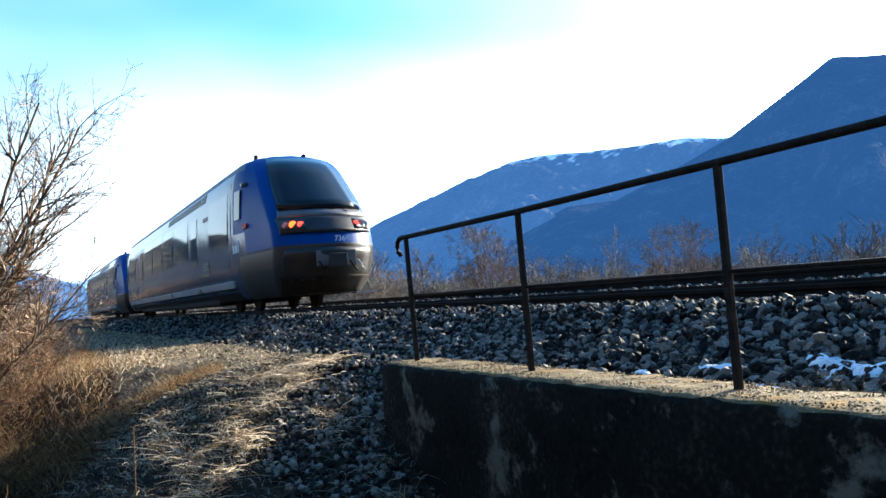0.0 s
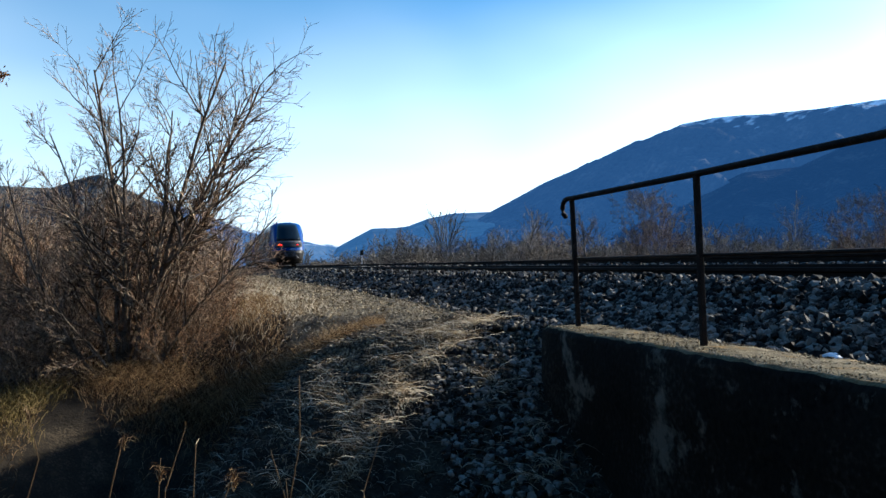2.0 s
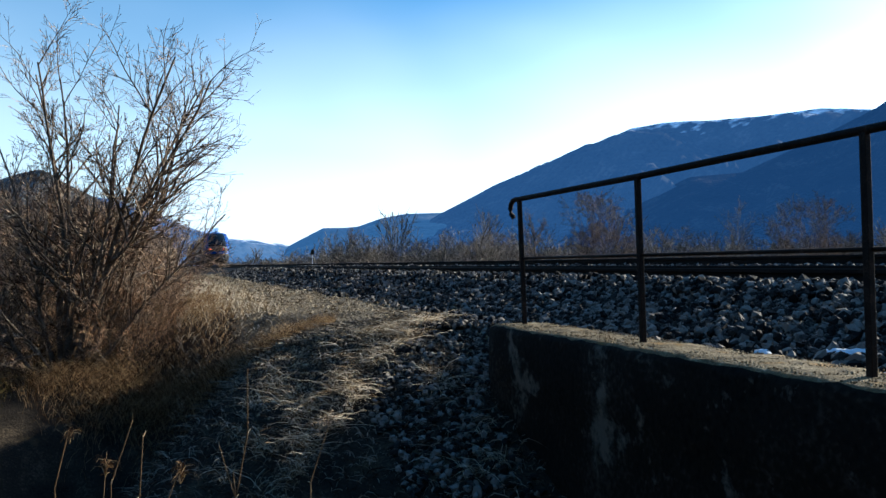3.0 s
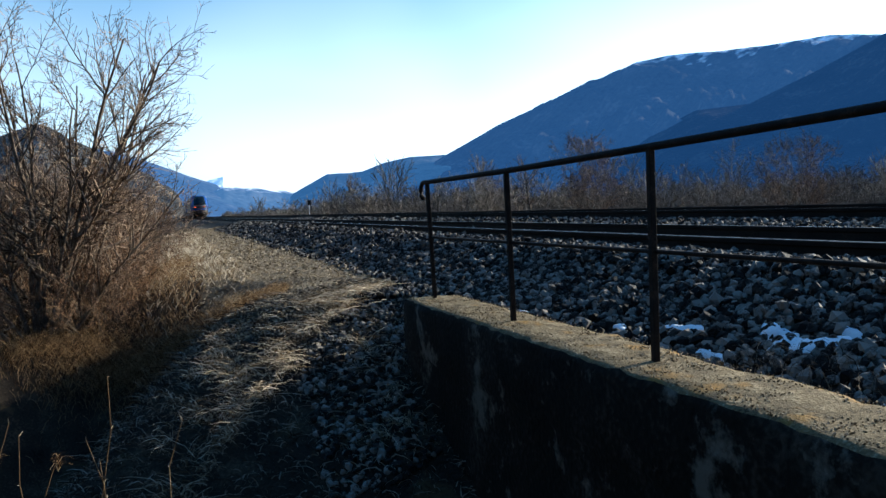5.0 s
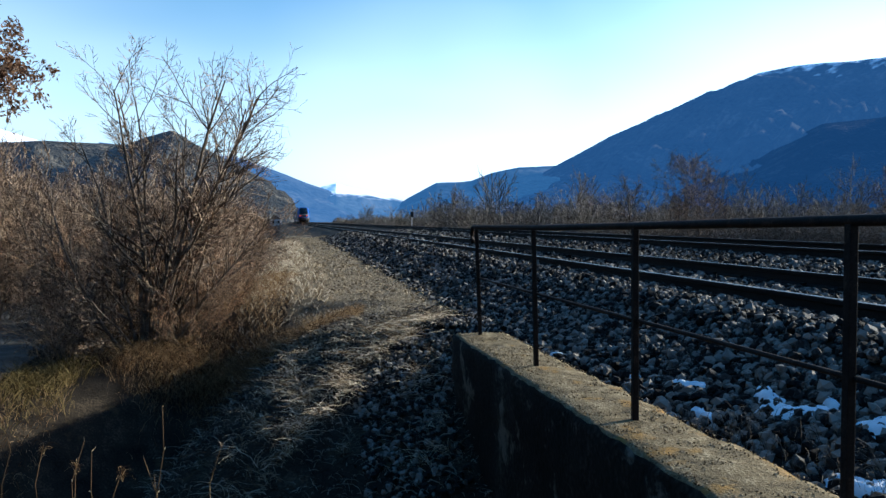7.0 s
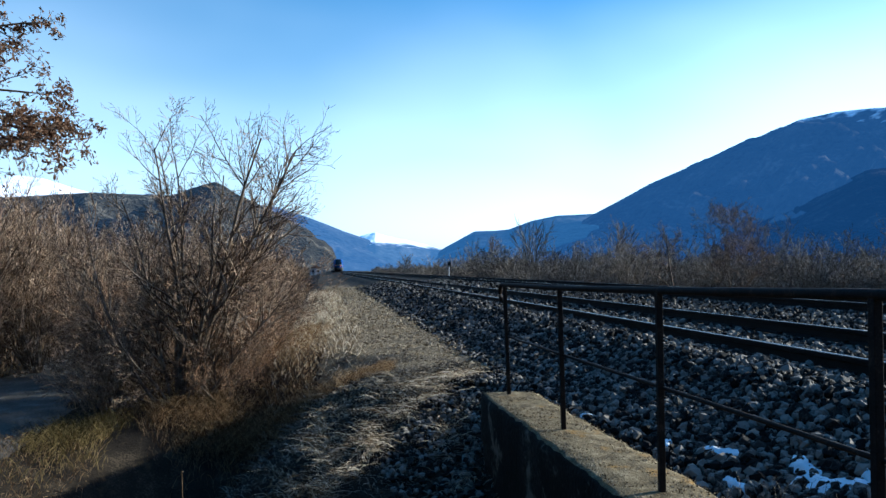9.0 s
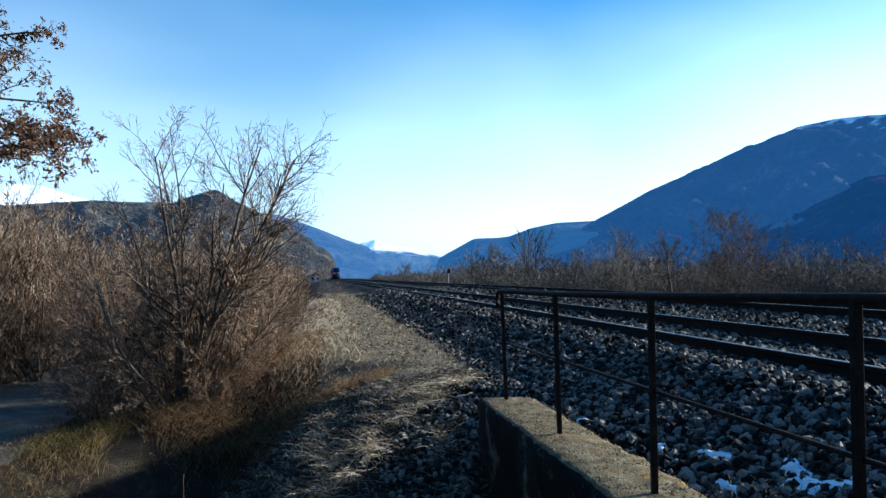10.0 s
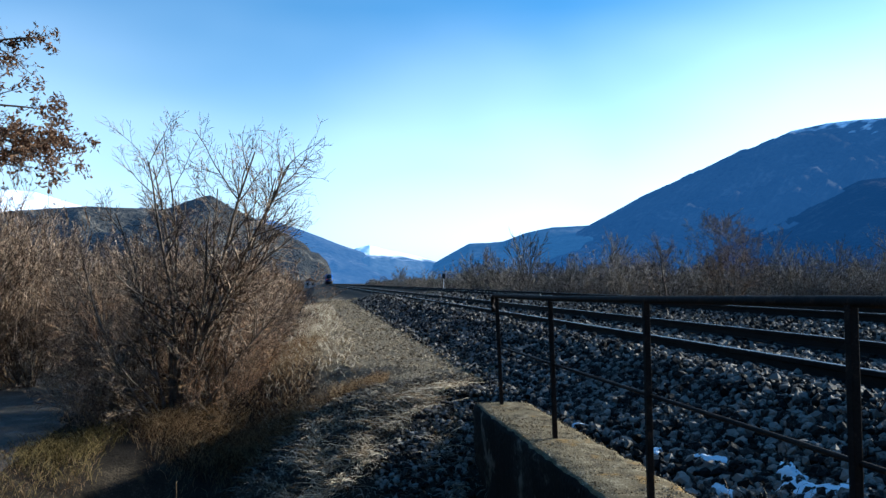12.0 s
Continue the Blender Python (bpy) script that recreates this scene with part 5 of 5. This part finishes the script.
            part("vent_slot", side_panel(st + sg * 6.5 - 0.35, st + sg * 6.5 + 0.35, 2.62, 2.74, side), BLACK, t)
            for k in range(5):
                part("louvre", side_panel(st + sg * 6.5 - 0.4, st + sg * 6.5 + 0.4, 1.06 + 0.085 * k, 1.11 + 0.085 * k, side, 0.012, rows=1), BLACK, t)
            # passenger door
            a, b = sorted((st + sg * 7.6, st + sg * 8.9))
            door = part("door", side_panel(a, b, 0.62, 2.98, side, 0.004), SILVER, t)
            part("door_window", side_panel(a + 0.2, b - 0.2, 1.5, 2.85, side, 0.010), SIDE_GLASS, door)
            # running board
            a, b = sorted((st + sg * 3.4, st + sg * 14.4))
            part("sill_skirt", side_panel(a, b, 0.62, 0.78, side, 0.05, rows=2), SILVER_BRIGHT, t, "bright silver sill along the side")
            part("lower_skirt", side_panel(a, b, 0.32, 0.61, side, 0.01, rows=2), UNDER, t)
            # plain mark in place of lettering
            for k, (y0, w, h) in enumerate(((2.75, 0.10, 0.30), (2.92, 0.14, 0.2), (3.13, 0.14, 0.2))):
                a, b = sorted((st + sg * y0, st + sg * (y0 + w)))
                part("side_mark", side_panel(a, b, 1.45, 1.45 + h, side, 0.005, rows=1), WHITE, t)
            a, b = sorted((st + sg * 2.1, st + sg * 2.4))
            part("red_mark", side_panel(a, b, 1.98, 2.1, side, 0.005, rows=1), plain("red_mark", (0.5, 0.03, 0.05), 0.5), t)
        part("exhaust", tube([(-0.75, st + sg * 3.2, 3.5), (-0.75, st + sg * 3.2, 3.92)], 0.06, 12), BLACK, t)
        part("horn", tube([(0.3, st + sg * 2.9, 3.82), (0.3, st + sg * 2.6, 3.82)], [0.03, 0.05], 10), BLACK, t)
        part("bogie", box(-1.05, 1.05, st + sg * 4.6 - 1.3, st + sg * 4.6 + 1.3, 0.42, 0.72), UNDER, t, bevel=0.05)
        for yy in (-1.0, 1.0):
            for x in (-0.75, 0.75):
                w = part("wheel", tube([(x - 0.06, st + sg * 4.6 + yy, 0.42), (x + 0.06, st + sg * 4.6 + yy, 0.42)], 0.42, 24), UNDER, t)
                part("axle_box", box(x * 1.25 - 0.1, x * 1.25 + 0.1, st + sg * 4.6 + yy - 0.14, st + sg * 4.6 + yy + 0.14, 0.3, 0.55), UNDER, w, bevel=0.02)
    for side in (-1, 1):
        for a, b in ((9.3, 12.0), (12.15, 14.4), (14.55, 17.0), (17.15, 19.6)):
            part("window", side_panel(a, b, 1.72, 3.02, side), SIDE_GLASS, t, "dark tinted saloon window")
        for k in range(16):
            part("roof_grille", side_panel(6.6 + 0.42 * k, 6.94 + 0.42 * k, 3.2, 3.42, side, 0.01, rows=2), BLACK, t)
    part("underframe", box(-1.2, 1.2, 6.2, LENGTH - 6.2, 0.22, 0.9), UNDER, t, bevel=0.06)
    part("roof_unit", box(-0.62, 0.62, 8, 13, 3.72, 3.93), ROOF, t, bevel=0.06)
    part("roof_unit", box(-0.62, 0.62, 16, 21, 3.72, 3.93), ROOF, t, bevel=0.06)
    return t


railcar = build_train()
railcar_ahead = copy_thing(railcar, pose(0, 40, 0))

# ---- small things along the line ----


def build_signal():
    s = thing("trackside_marker", "small pale marker post beside the far track", "marker post", at=(8.6, 55, 0.45))
    part("post", tube([(0, 0, -0.3), (0, 0, 1.15)], 0.028, 10), WHITE, s)
    part("plate", box(-0.2, 0.2, -0.02, 0.02, 0.28, 0.36), WHITE, s, bevel=0.008)
    part("lamp_case", box(-0.11, 0.11, -0.1, 0.1, 1.1, 1.5), UNDER, s, bevel=0.02)


def build_house():
    h = thing("house", "small white house beside the line far off", "house", at=(-2.6, 330, float(ground(-2.6, 330)) - 0.05))
    wallm = surf("render_coat", [(0.62, 0.6, 0.56), (0.78, 0.76, 0.72)], scale=1, fine=8, rough=0.9, bump=0.1)
    part("wall", box(-2.2, 2.2, -3, 3, 0, 2.9), wallm, h)
    bm = bmesh.new()
    v = [bm.verts.new(p) for p in ((-2.5, -3.3, 2.8), (2.5, -3.3, 2.8), (0, -3.3, 4.3), (-2.5, 3.3, 2.8), (2.5, 3.3, 2.8), (0, 3.3, 4.3))]
    for f in ((0, 1, 2), (5, 4, 3), (0, 2, 5, 3), (1, 4, 5, 2), (0, 3, 4, 1)):
        bm.faces.new([v[i] for i in f])
    part("roof", bm, surf("roof_tile", [(0.16, 0.09, 0.07), (0.26, 0.16, 0.12)], scale=3, fine=20, rough=0.9), h)
    for x in (-1.2, 1.0):
        w = part("window", box(x - 0.45, x + 0.45, -3.05, -2.98, 1.0, 2.2), GLASS, h)
        part("sill", box(x - 0.52, x + 0.52, -3.1, -3.0, 0.92, 1.0), wallm, w)


build_signal()
build_house()


def motions():
    """The two coupled railcars run away along the near track at 24.5 m/s, easing off."""
    cant = math.degrees(math.atan2(TRACKS[0][1][1] - TRACKS[0][0][1], 1.5))
    for ob, ahead in ((railcar, 0.0), (railcar_ahead, LENGTH + 0.75)):
        rows = []
        for k in range(25):
            t = k * 0.5
            y = 11.9 + 24.5 * t - 0.22 * t * t + ahead
            m = y + LENGTH / 2
            yaw = -math.degrees(math.atan2(float(bend(m + 10) - bend(m - 10)), 20))
            x = 3.11 + float(bend(m)) + math.tan(radians(yaw)) * LENGTH / 2
            rows.append((t, pose(x, y, 0.484 + float(climb(m)) - 0.002 * LENGTH / 2, 0.11, -cant, yaw)))
        walk(ob, rows)


motions()
